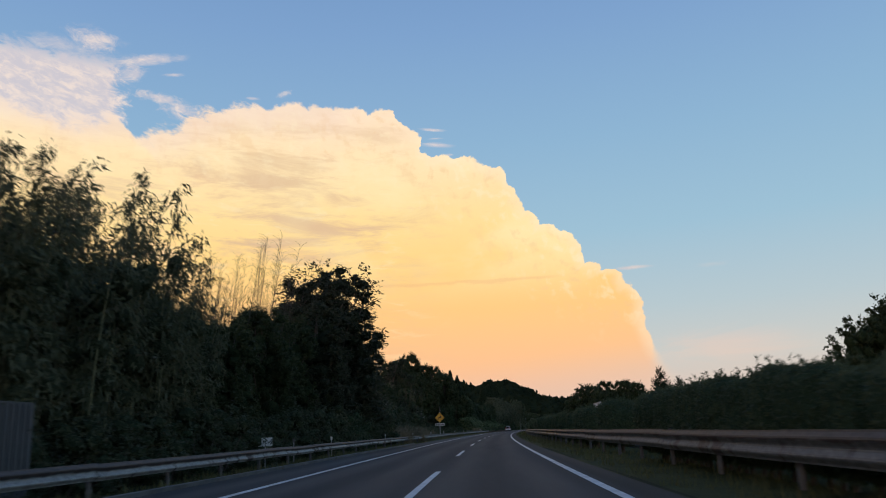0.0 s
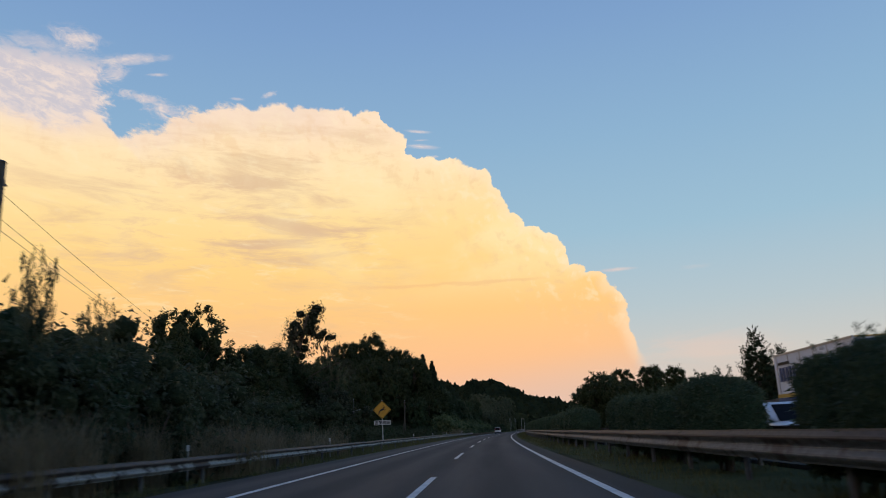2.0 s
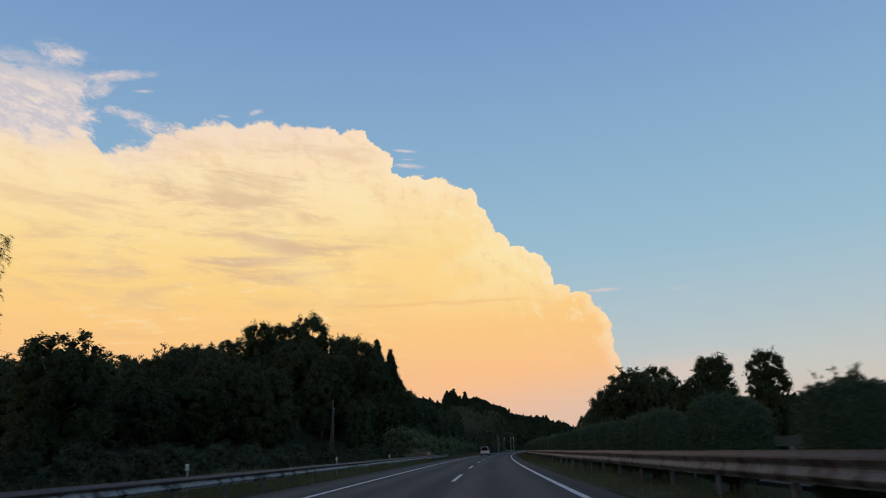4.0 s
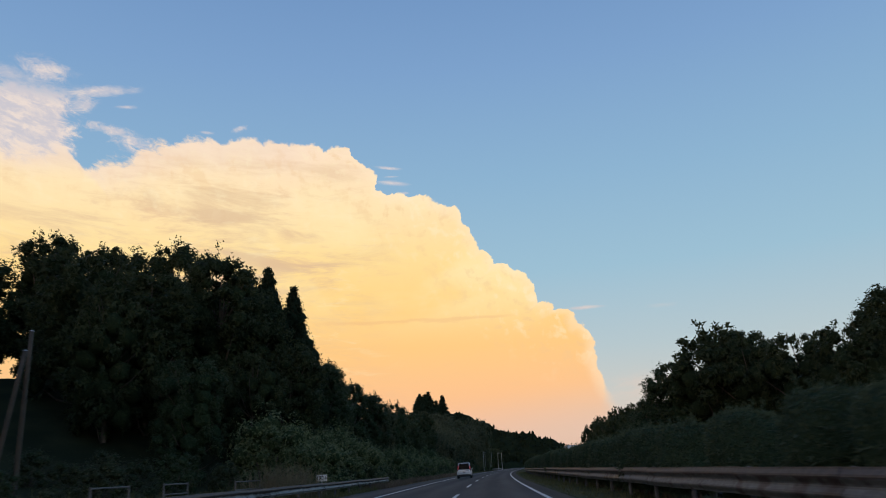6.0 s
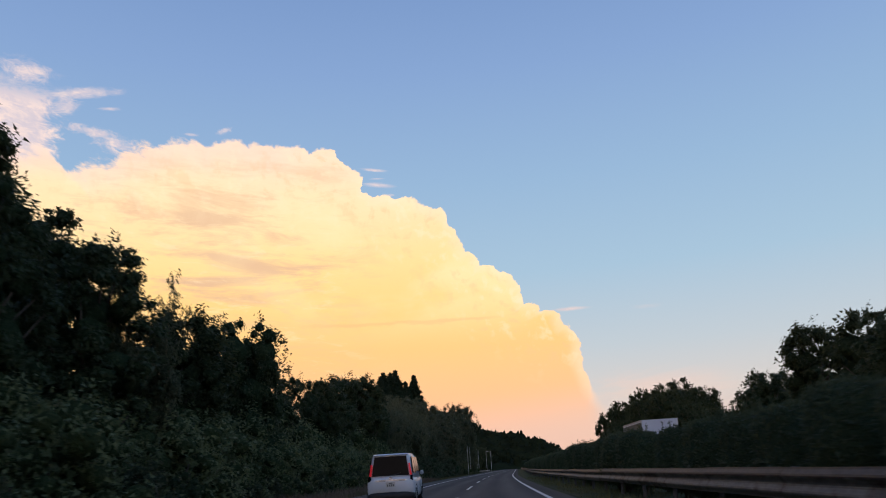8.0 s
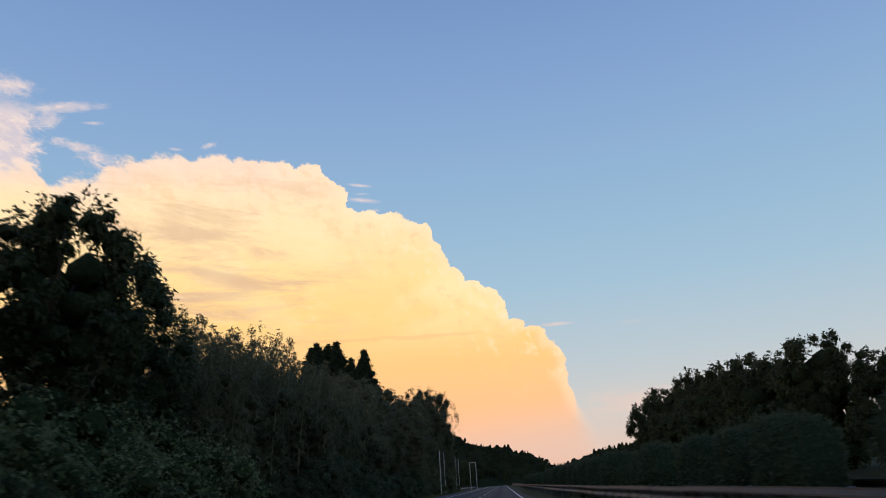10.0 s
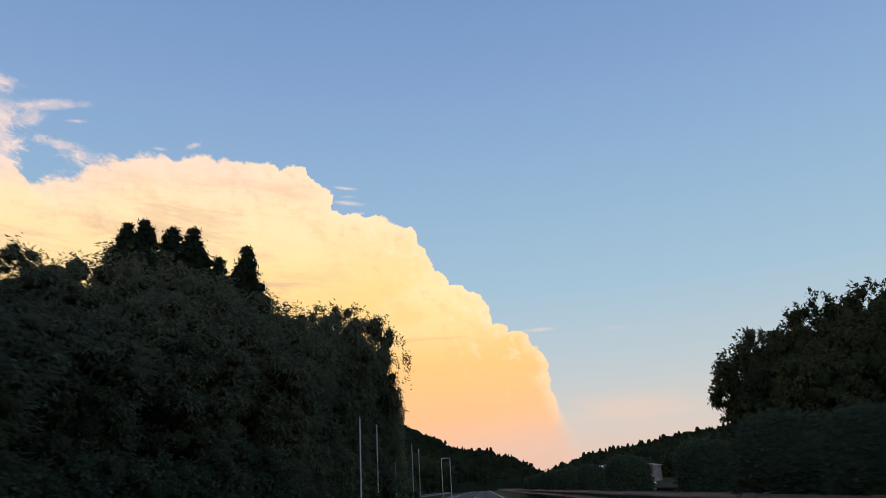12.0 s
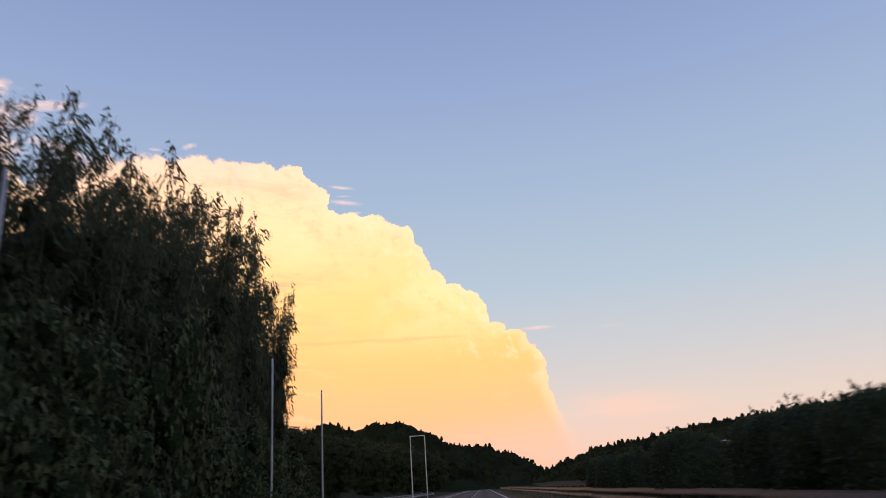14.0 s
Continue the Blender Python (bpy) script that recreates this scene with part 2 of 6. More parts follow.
def foliage(name, dark, light, dry=None, shine=0.5):
    """Leaves: colour differs from leaf to leaf, from plant to plant and in patches."""
    m, n, b = material(name)
    info = n.node("ShaderNodeObjectInfo").outputs["Random"]
    geo = n.node("ShaderNodeNewGeometry")
    leaf = geo.outputs["Random Per Island"]
    patch, _ = n.noise(geo.outputs["Position"], 0.35, 3.0)
    f = n.math("ADD", n.math("MULTIPLY", leaf, 0.28), n.math("ADD", n.math("MULTIPLY", info, 0.25), n.math("MULTIPLY", n.span(patch, 0.35, 0.65), 0.42)), clamp=True)
    col = n.mix(f, (3.0 * dark[0], 2.5 * dark[1], 2.7 * dark[2]), (1.9 * light[0], 1.6 * light[1], 1.75 * light[2]))
    if dry:
        col = n.mix(n.span(leaf, 0.9, 0.97, 0.0, 0.8), col, dry)
    n.put(b.inputs["Base Color"], col)
    b.inputs["Roughness"].default_value = shine
    b.inputs["Specular IOR Level"].default_value = 0.12
    tr = n.node("ShaderNodeBsdfTranslucent")
    n.put(tr.inputs[0], col)
    mx = n.node("ShaderNodeMixShader")
    mx.inputs[0].default_value = 0.42
    n.l.new(b.outputs[0], mx.inputs[1])
    n.l.new(tr.outputs[0], mx.inputs[2])
    n.l.new(mx.outputs[0], m.node_tree.nodes["Material Output"].inputs[0])
    return m


LEAF = foliage("broad_leaves", (0.012, 0.02, 0.009), (0.04, 0.056, 0.022))
LEAF_B = foliage("glossy_leaves", (0.014, 0.026, 0.012), (0.045, 0.066, 0.03), shine=0.4)
VINE = foliage("vine_leaves", (0.014, 0.02, 0.012), (0.04, 0.05, 0.026), (0.065, 0.05, 0.03))
CEDAR = foliage("cedar_needles", (0.009, 0.017, 0.009), (0.026, 0.038, 0.018), (0.06, 0.035, 0.018), 0.7)
BAMBOO = foliage("bamboo_leaves", (0.028, 0.04, 0.021), (0.074, 0.09, 0.046), (0.1, 0.08, 0.045))
SCRUB = foliage("scrub_leaves", (0.017, 0.026, 0.014), (0.055, 0.07, 0.034), (0.06, 0.048, 0.028))
BANK = foliage("bank_leaves", (0.034, 0.055, 0.023), (0.11, 0.142, 0.06), (0.08, 0.07, 0.036))
HEDGE = foliage("hedge_leaves", (0.019, 0.033, 0.018), (0.05, 0.074, 0.037))
GRASS = foliage("grass_blades", (0.034, 0.044, 0.016), (0.085, 0.095, 0.04), (0.12, 0.095, 0.05), 0.7)
DRY = foliage("dry_grass_blades", (0.05, 0.045, 0.028), (0.12, 0.1, 0.065), (0.17, 0.14, 0.09), 0.7)
PAMPAS = foliage("pampas_blades", (0.06, 0.062, 0.03), (0.15, 0.13, 0.08), (0.22, 0.18, 0.12), 0.6)


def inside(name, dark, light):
    """Inner mass of a crown, shade painted in: darker mottled leaf colour, deep relief."""
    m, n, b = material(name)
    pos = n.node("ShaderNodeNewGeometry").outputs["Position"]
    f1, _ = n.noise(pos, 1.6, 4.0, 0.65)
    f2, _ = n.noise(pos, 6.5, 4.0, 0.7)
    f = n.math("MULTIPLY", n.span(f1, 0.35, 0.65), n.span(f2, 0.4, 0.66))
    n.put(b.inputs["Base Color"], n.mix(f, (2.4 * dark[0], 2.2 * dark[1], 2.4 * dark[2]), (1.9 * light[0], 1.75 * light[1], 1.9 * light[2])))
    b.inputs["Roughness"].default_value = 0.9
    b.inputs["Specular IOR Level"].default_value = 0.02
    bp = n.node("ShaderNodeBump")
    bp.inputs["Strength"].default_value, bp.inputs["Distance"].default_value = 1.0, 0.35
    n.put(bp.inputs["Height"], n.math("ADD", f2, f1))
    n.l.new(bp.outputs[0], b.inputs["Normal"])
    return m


# leaf colours darkened to paint in the shade within each crown
SHADED_INNER = {m: inside(m.name + "_shaded_inside", d, l) for m, d, l in ((LEAF, (0.012, 0.02, 0.009), (0.034, 0.048, 0.02)), (LEAF_B, (0.014, 0.026, 0.012), (0.036, 0.056, 0.026)),
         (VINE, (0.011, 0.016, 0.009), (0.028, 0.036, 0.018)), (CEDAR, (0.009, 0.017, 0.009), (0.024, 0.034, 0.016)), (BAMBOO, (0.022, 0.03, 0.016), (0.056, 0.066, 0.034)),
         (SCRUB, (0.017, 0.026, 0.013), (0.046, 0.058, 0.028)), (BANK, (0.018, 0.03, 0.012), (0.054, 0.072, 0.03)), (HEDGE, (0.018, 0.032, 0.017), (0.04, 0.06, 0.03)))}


def surface(name, a, b2, scale=3.0, rough=0.8, metal=0.0, bump=0.15, fine=40.0, spread=(0.35, 0.65), clear=0.0, spec=0.4):
    """Two-scale mottled surface with relief."""
    m, n, b = material(name)
    pos = n.node("ShaderNodeTexCoord").outputs["Object"]
    f1, _ = n.noise(pos, scale, 6.0, 0.6)
    f2, _ = n.noise(pos, fine, 3.0, 0.6)
    info = n.node("ShaderNodeObjectInfo").outputs["Random"]
    f = n.math("ADD", n.math("MULTIPLY", n.span(f1, spread[0], spread[1]), 0.65), n.math("ADD", n.math("MULTIPLY", f2, 0.25), n.math("MULTIPLY", info, 0.1)), clamp=True)
    n.put(b.inputs["Base Color"], n.mix(f, a, b2))
    n.put(b.inputs["Roughness"], n.span(f1, 0.3, 0.7, max(rough - 0.12, 0.02), min(rough + 0.1, 1.0)))
    b.inputs["Metallic"].default_value = metal
    b.inputs["Coat Weight"].default_value = clear
    b.inputs["Specular IOR Level"].default_value = spec
    if bump:
        bp = n.node("ShaderNodeBump")
        bp.inputs["Strength"].default_value, bp.inputs["Distance"].default_value = bump, 0.01
        n.put(bp.inputs["Height"], f2)
        n.l.new(bp.outputs[0], b.inputs["Normal"])
    return m


def asphalt(name):
    """Worn asphalt: wheel tracks polished lighter along the lane, patches, grit."""
    m, n, b = material(name)
    uv = n.node("ShaderNodeUVMap").outputs[0]
    sp = n.node("ShaderNodeSeparateXYZ")
    n.put(sp.inputs[0], uv)
    pos = n.node("ShaderNodeTexCoord").outputs["Object"]
    grit, _ = n.noise(pos, 60.0, 3.0, 0.7)
    patch, _ = n.noise(n.vec(sp.outputs[0], n.math("MULTIPLY", sp.outputs[1], 0.06)), 0.8, 5.0, 0.6)
    track = n.math("COSINE", n.math("MULTIPLY", n.math("ADD", sp.outputs[0], 0.72), 2 * pi / 1.79))
    f = n.math("ADD", n.math("MULTIPLY", patch, 0.6), n.math("ADD", n.math("MULTIPLY", track, 0.12), n.math("MULTIPLY", grit, 0.3)), clamp=True)
    n.put(b.inputs["Base Color"], n.mix(n.span(n.math("ADD", sp.outputs[0], n.math("MULTIPLY", patch, 0.25)), 2.24, 2.42, 0.0, 0.72), n.ramp(f, [(0.2, (0.032, 0.0335, 0.0355)), (0.5, (0.05, 0.051, 0.053)), (0.8, (0.074, 0.074, 0.075))]), (0.017, 0.016, 0.014)))
    n.put(b.inputs["Roughness"], n.span(f, 0.2, 0.8, 0.9, 0.74))
    b.inputs["Specular IOR Level"].default_value = 0.2
    bp = n.node("ShaderNodeBump")
    bp.inputs["Strength"].default_value, bp.inputs["Distance"].default_value = 0.25, 0.006
    n.put(bp.inputs["Height"], grit)
    n.l.new(bp.outputs[0], b.inputs["Normal"])
    return m


ASPHALT = asphalt("worn_asphalt")
PAINT_LINE = surface("road_paint", (0.42, 0.42, 0.41), (0.72, 0.72, 0.7), 1.6, 0.75, bump=0.2, fine=30)
SOIL = surface("soil_and_turf", (0.014, 0.018, 0.008), (0.04, 0.042, 0.02), 0.25, 0.95, bump=0.6, fine=9, spec=0.05)
FOREST = surface("far_canopy", (0.008, 0.013, 0.007), (0.024, 0.032, 0.015), 0.05, 0.95, bump=0.6, fine=0.6, spec=0.02)
TURF = surface("median_turf", (0.03, 0.038, 0.014), (0.075, 0.08, 0.036), 0.5, 0.95, bump=0.6, fine=12, spec=0.05)
KERB = surface("dirty_kerb", (0.05, 0.047, 0.044), (0.15, 0.145, 0.135), 0.9, 0.9, bump=0.4, fine=20)
BARK = surface("bark", (0.045, 0.034, 0.025), (0.12, 0.095, 0.07), 2.0, 0.9, bump=0.6, fine=18)
CULM = surface("bamboo_culm", (0.1, 0.12, 0.05), (0.22, 0.2, 0.1), 1.0, 0.5, bump=0.1)
DEADWOOD = surface("dead_culm", (0.04, 0.03, 0.022), (0.09, 0.07, 0.05), 1.5, 0.8, bump=0.2)
STEEL = surface("galvanised_steel", (0.34, 0.345, 0.35), (0.55, 0.55, 0.54), 1.2, 0.5, 0.55, 0.08, 25)


def stained_rail(name, dull=1.0, level=0.0):
    """Galvanised beam: rust-brown dirt on its upper fold and at the joints, pale and streaked below."""
    m, n, b = material(name)
    pos = n.node("ShaderNodeTexCoord").outputs["Object"]
    sp = n.node("ShaderNodeSeparateXYZ")
    n.put(sp.inputs[0], pos)
    info = n.node("ShaderNodeObjectInfo").outputs["Random"]
    at_ = n.vec(n.math("MULTIPLY", info, 40.0), sp.outputs[1], sp.outputs[2])
    f1, _ = n.noise(at_, 1.3, 6.0, 0.65)
    f2, _ = n.noise(at_, 14.0, 4.0, 0.65)
    pale = n.mix(n.span(f2, 0.35, 0.7), (0.2 * dull, 0.195 * dull, 0.19 * dull), (0.4 * dull, 0.4 * dull, 0.39 * dull))
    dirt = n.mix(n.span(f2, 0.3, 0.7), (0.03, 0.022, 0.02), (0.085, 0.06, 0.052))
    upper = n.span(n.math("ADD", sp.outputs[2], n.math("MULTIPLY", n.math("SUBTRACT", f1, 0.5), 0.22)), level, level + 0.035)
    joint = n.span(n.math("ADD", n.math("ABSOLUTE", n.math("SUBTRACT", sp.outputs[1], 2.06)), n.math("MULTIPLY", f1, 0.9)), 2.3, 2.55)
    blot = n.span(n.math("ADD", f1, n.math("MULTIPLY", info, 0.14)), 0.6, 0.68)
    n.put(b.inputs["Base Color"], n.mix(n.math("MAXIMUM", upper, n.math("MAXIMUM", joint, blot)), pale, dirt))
    b.inputs["Roughness"].default_value, b.inputs["Metallic"].default_value = 0.65, 0.15
    bp = n.node("ShaderNodeBump")
    bp.inputs["Strength"].default_value, bp.inputs["Distance"].default_value = 0.15, 0.01
    n.put(bp.inputs["Height"], f2)
    n.l.new(bp.outputs[0], b.inputs["Normal"])
    return m


RAIL_PALE = stained_rail("stained_pale_rail")
RAIL_OLD = stained_rail("stained_dull_rail", 0.46, 0.07)
POST = surface("weathered_post", (0.07, 0.065, 0.06), (0.18, 0.17, 0.16), 2.5, 0.7, 0.2, 0.2, 25)
POLE_WHITE = surface("pale_pole", (0.5, 0.5, 0.48), (0.72, 0.72, 0.7), 2.0, 0.5, 0.2, 0.05)
CONCRETE = surface("concrete", (0.2, 0.19, 0.18), (0.36, 0.345, 0.32), 1.2, 0.9, bump=0.3, fine=30)

CAR_WHITE = surface("white_car_paint", (0.66, 0.68, 0.71), (0.74, 0.76, 0.79), 0.7, 0.35, 0.0, 0.0, clear=0.3)
CAR_SILVER = surface("pale_blue_car_paint", (0.42, 0.48, 0.56), (0.5, 0.56, 0.64), 0.7, 0.35, 0.0, 0.0, clear=0.3)
CAR_DARK = surface("dark_car_paint", (0.012, 0.011, 0.012), (0.02, 0.018, 0.019), 0.7, 0.3, 0.0, 0.0, clear=0.15)
TRIM_BLACK = surface("black_plastic", (0.012, 0.012, 0.013), (0.03, 0.03, 0.03), 3.0, 0.55, 0.0, 0.05)
RUBBER = surface("tyre_rubber", (0.012, 0.012, 0.012), (0.028, 0.027, 0.026), 4.0, 0.85, 0.0, 0.2)
CHROME = surface("chrome", (0.6, 0.6, 0.61), (0.7, 0.7, 0.7), 2.0, 0.3, 0.6, 0.0)
SIGN_YELLOW = surface("yellow_sign_sheet", (0.5, 0.24, 0.015), (0.62, 0.31, 0.025), 2.0, 0.5, 0.0, 0.02)
SIGN_WHITE = surface("white_sign_sheet", (0.5, 0.5, 0.48), (0.62, 0.62, 0.6), 2.0, 0.5, 0.0, 0.02)
INK = surface("black_sign_ink", (0.012, 0.012, 0.012), (0.02, 0.02, 0.02), 2.0, 0.6, 0.0, 0.0)
BLUE = surface("blue_truck_paint", (0.02, 0.06, 0.16), (0.03, 0.08, 0.2), 0.6, 0.4, 0.0, 0.02)
TEAL = surface("dark_teal_panel", (0.03, 0.05, 0.055), (0.07, 0.1, 0.105), 0.5, 0.5, 0.0, 0.03)
GOLD = surface("ochre_stripe", (0.4, 0.25, 0.04), (0.46, 0.3, 0.06), 0.6, 0.4, 0.0, 0.02)
TRUCK_WHITE = surface("white_truck_panel", (0.56, 0.6, 0.66), (0.66, 0.7, 0.75), 0.8, 0.5, 0.0, 0.03)
ORANGE = surface("orange_reflector", (0.55, 0.2, 0.03), (0.6, 0.25, 0.05), 3.0, 0.4, 0.0, 0.0)
RED_LENS, n_, b_ = material("red_lens")
b_.inputs["Base Color"].default_value, b_.inputs["Roughness"].default_value = (0.5, 0.015, 0.02, 1), 0.15
b_.inputs["Emission Color"].default_value, b_.inputs["Emission Strength"].default_value = (1.0, 0.06, 0.08, 1), 0.2
RED_DARK = surface("unlit_red_lens", (0.08, 0.012, 0.012), (0.12, 0.018, 0.018), 3.0, 0.3, 0.0, 0.0)
WALL_GREY = surface("stained_wall_concrete", (0.06, 0.058, 0.057), (0.125, 0.12, 0.115), 0.8, 0.9, bump=0.3, fine=20)
LAMP_LENS, n_, b_ = material("headlamp_lens")
b_.inputs["Base Color"].default_value, b_.inputs["Roughness"].default_value = (0.7, 0.72, 0.75, 1), 0.15
b_.inputs["Emission Color"].default_value, b_.inputs["Emission Strength"].default_value = (1.0, 0.98, 0.95, 1), 0.7
CAR_GLASS, n_, b_ = material("tinted_glass")
b_.inputs["Base Color"].default_value, b_.inputs["Roughness"].default_value = (0.006, 0.006, 0.007, 1), 0.06
b_.inputs["Specular IOR Level"].default_value = 0.04

# ---- the road's line and the ground ----
S_MIN, S_MAX = -120, 3000


def heading(s):
    return radians(-1.35 - 7.5 * min(max(s, 0.0), 380.0) / 400.0)


LINE = {}
px_, py_ = 0.0, 0.0
for s_ in range(0, S_MAX + 1):
    LINE[s_] = (px_, py_)
    px_, py_ = px_ - sin(heading(s_)), py_ + cos(heading(s_))
for s_ in range(-1, S_MIN - 1, -1):
    LINE[s_] = (sin(heading(0)) * -s_, -cos(heading(0)) * -s_)


def at(s, o, z=0.0):
    """Point at s metres along the road and o metres to its right."""
    i = min(max(int(math.floor(s)), S_MIN), S_MAX - 1)
    (x0, y0), (x1, y1) = LINE[i], LINE[i + 1]
    f, a = s - i, heading(s)
    return Vector((x0 + (x1 - x0) * f + cos(a) * o, y0 + (y1 - y0) * f + sin(a) * o, z))


def put(s, o, z=0.0, turn=0.0, scale=1.0):
    """Pose on the road's line; turn in degrees from the way ahead."""
    return Matrix.LocRotScale(at(s, o, z), Euler((0, 0, heading(s) + radians(turn))), None)


def smooth(a, b, v):
    f = min(max((v - a) / (b - a), 0.0), 1.0)
    return f * f * (3 - 2 * f)


RISE = [(-120, 3.0), (60, 3.0), (110, 3.5), (180, 2.0), (225, 4.0), (250, 11.0), (300, 8.0), (340, 7.0), (430, 10.0), (480, 3.0), (3000, 3.0)]


def rise(s):
    for (a, u), (b, v) in zip(RISE, RISE[1:]):
        if s <= b:
            return u + (v - u) * smooth(a, b, s)
    return RISE[-1][1]


def ground_z(s, o):
    z = -0.06 - 0.12 * smooth(-8.4, -9.6, o) - 0.1 * smooth(3.0, 3.6, o) * smooth(7.2, 6.4, o) 
    if o < -10:
        z += rise(s) * smooth(-10, -38, o) + 0.5 * noise.noise(Vector((s * 0.06, o * 0.06, 0)))  * smooth(-10, -16, o)
    if o > 19:
        z += 1.2 * smooth(19, 45, o) + 0.5 * noise.noise(Vector((s * 0.05, o * 0.05, 4))) * smooth(19, 26, o)
    return z


def mesh_of(name, verts, faces, mats, uvs=None, shade=False, index=None):
    me = bpy.data.meshes.new(name)
    me.from_pydata(verts, [], faces)
    for m in mats if isinstance(mats, (list, tuple)) else (mats,):
        me.materials.append(m)
    if index is not None:
        me.polygons.foreach_set("material_index", index)
    if uvs is not None:
        lay = me.uv_layers.new(name="UVMap")
        loop = np.empty(len(me.loops), dtype=np.int32)
        me.loops.foreach_get("vertex_index", loop)
        lay.data.foreach_set("uv", np.asarray(uvs, dtype=np.float32)[loop].ravel())
    if shade:
        me.polygons.foreach_set("use_smooth", [True] * len(me.polygons))
    me.update()
    return me


def part(name, me, parent, label="", m=None):
    """One mesh object under a thing or a part."""
    ob = new(name, me)
    ob.parent = parent
    if m is not None:
        ob.matrix_basis = m
    if label:
        ob["label"] = label
    return ob


def thing(name, label, category, m=None, group="", kind="", me=None):
    ob = new(name, me)
    if me is None:
        ob.empty_display_size = 0.2
    if m is not None:
        ob.matrix_basis = m
    return tagged(ob, label, category, group, kind)


def ribbon(name, s0, s1, o0, o1, z, mat, step=4.0, cols=2, z_of=None, skirt=0.0):
    """A strip that follows the road."""
    n = max(int((s1 - s0) / step), 1)
    verts, faces, uvs = [], [], []
    for i in range(n + 1):
        s = s0 + (s1 - s0) * i / n
        for j in range(cols):
            o = o0 + (o1 - o0) * j / (cols - 1)
            verts.append(at(s, o, z if z_of is None else z_of(s, o)))
            uvs.append((o, s))
    for i in range(n):
        for j in range(cols - 1):
            a = i * cols + j
            faces.append((a, a + 1, a + cols + 1, a + cols))
    if skirt:
        base = len(verts)
        for v in list(verts):
            verts.append(v - Vector((0, 0, skirt)))
        uvs += uvs
        for i in range(n):
            a, b = i * cols, i * cols + cols - 1
            faces += [(a, a + cols, a + cols + base, a + base), (b, b + base, b + cols + base, b + cols)]
    return mesh_of(name, verts, faces, mat, uvs)


# ground: one sheet to the horizon, finer beside the road
lat = [-2500, -1200, -600, -300, -160, -110, -80, -60, -48, -40, -34, -29, -25, -21, -18, -15.5, -13, -11, -10, -9.2, -8.4, -7.9, 0, 2.7, 3.0, 3.6, 5, 6.4, 7.2, 12, 19, 22, 26, 32, 40, 50, 70, 110, 180, 320, 700, 1400, 2600]
lon = list(range(-120, 640, 6)) + [660, 700, 760, 840, 950, 1100, 1300, 1600, 2000, 2999]
gv, gf = [], []
for s_ in lon:
    for o_ in lat:
        gv.append(at(s_, o_, ground_z(s_, o_)))
for i_ in range(len(lon) - 1):
    for j_ in range(len(lat) - 1):
        a_ = i_ * len(lat) + j_
        gf.append((a_, a_ + 1, a_ + len(lat) + 1, a_ + len(lat)))
thing("ground", "rough grassy soil beside the expressway", "ground", kind="structure", me=mesh_of("ground", gv, gf, SOIL, shade=True))

LEFT_LINE, MID_LINE, RIGHT_LINE, OPP_LINE = -5.05, -1.32, 2.0, 7.15
road = thing("road", "grey worn asphalt carriageway with white lines", "road", kind="structure", me=ribbon("road", -110, 1500, -7.3, 2.75, 0.0, ASPHALT, 4, 12, skirt=0.2))
opp = thing("road_opposite", "grey worn asphalt carriageway behind the median", "road", kind="structure", me=ribbon("road_opposite", -110, 1500, 6.75, 18.2, 0.0, ASPHALT, 4, 12, skirt=0.2))
for nm_, o_, w_, pr_ in (("edge_line", LEFT_LINE, 0.2, road), ("edge_line", RIGHT_LINE, 0.16, road), ("edge_line", OPP_LINE, 0.2, opp), ("edge_line", 14.3, 0.2, opp)):
    part(nm_, ribbon("edge_line", -110, 1200, o_ - w_ / 2, o_ + w_ / 2, 0.006, PAINT_LINE, 4, 2), pr_, "worn white edge line")
dash_me = ribbon("lane_dash", 0, 8, -0.075, 0.075, 0.0, PAINT_LINE, 2, 2)
dash_me.transform(put(0, 0).inverted())
for k_ in range(-5, 60):
    s_ = 12.6 + 19.87 * k_
    part("lane_dash", dash_me, road, "", put(s_, MID_LINE, 0.006))
    part("lane_dash", dash_me, opp, "", put(s_ + 4, 10.75, 0.006))

thing("median_strip", "dull green turf of the median", "grass", kind="structure", me=ribbon("median_strip", -110, 640, 2.77, 6.73, 0, TURF, 4, 8, z_of=lambda s, o: ground_z(s, o) + 0.02 + 0.03 * noise.noise(Vector((s, o, 0)))))
thing("kerb", "low dirty concrete kerb below the guard rail", "kerb", kind="structure", me=ribbon("kerb", -40, 72, -7.5, -7.3, 0.09, KERB, 4, 2, skirt=0.25))


# ---- crash barriers ----
def beam_mesh(length, mat, tall=0.35, deep=0.075):
    """Corrugated steel beam with thickness, along +y, face towards -x."""
    prof = []
    for i in range(17):
        u = i / 16
        z = tall * (u - 0.5)
        d = deep * (0.5 - 0.5 * cos(u * 4 * pi)) if 0.02 < u < 0.98 else 0.0
        prof.append((-d, z))
    t = 0.005
    ring = prof + [(x + t, z) for x, z in reversed(prof)]
    verts, faces, n = [], [], len(ring)
    for y in (0.0, length):
        verts += [(x, y, z) for x, z in ring]
    for i in range(n):
        j = (i + 1) % n
        faces.append((i, j, n + j, n + i))
    faces += [tuple(range(n))[::-1], tuple(range(n, 2 * n))]
    return mesh_of("beam", verts, faces, mat, shade=False)


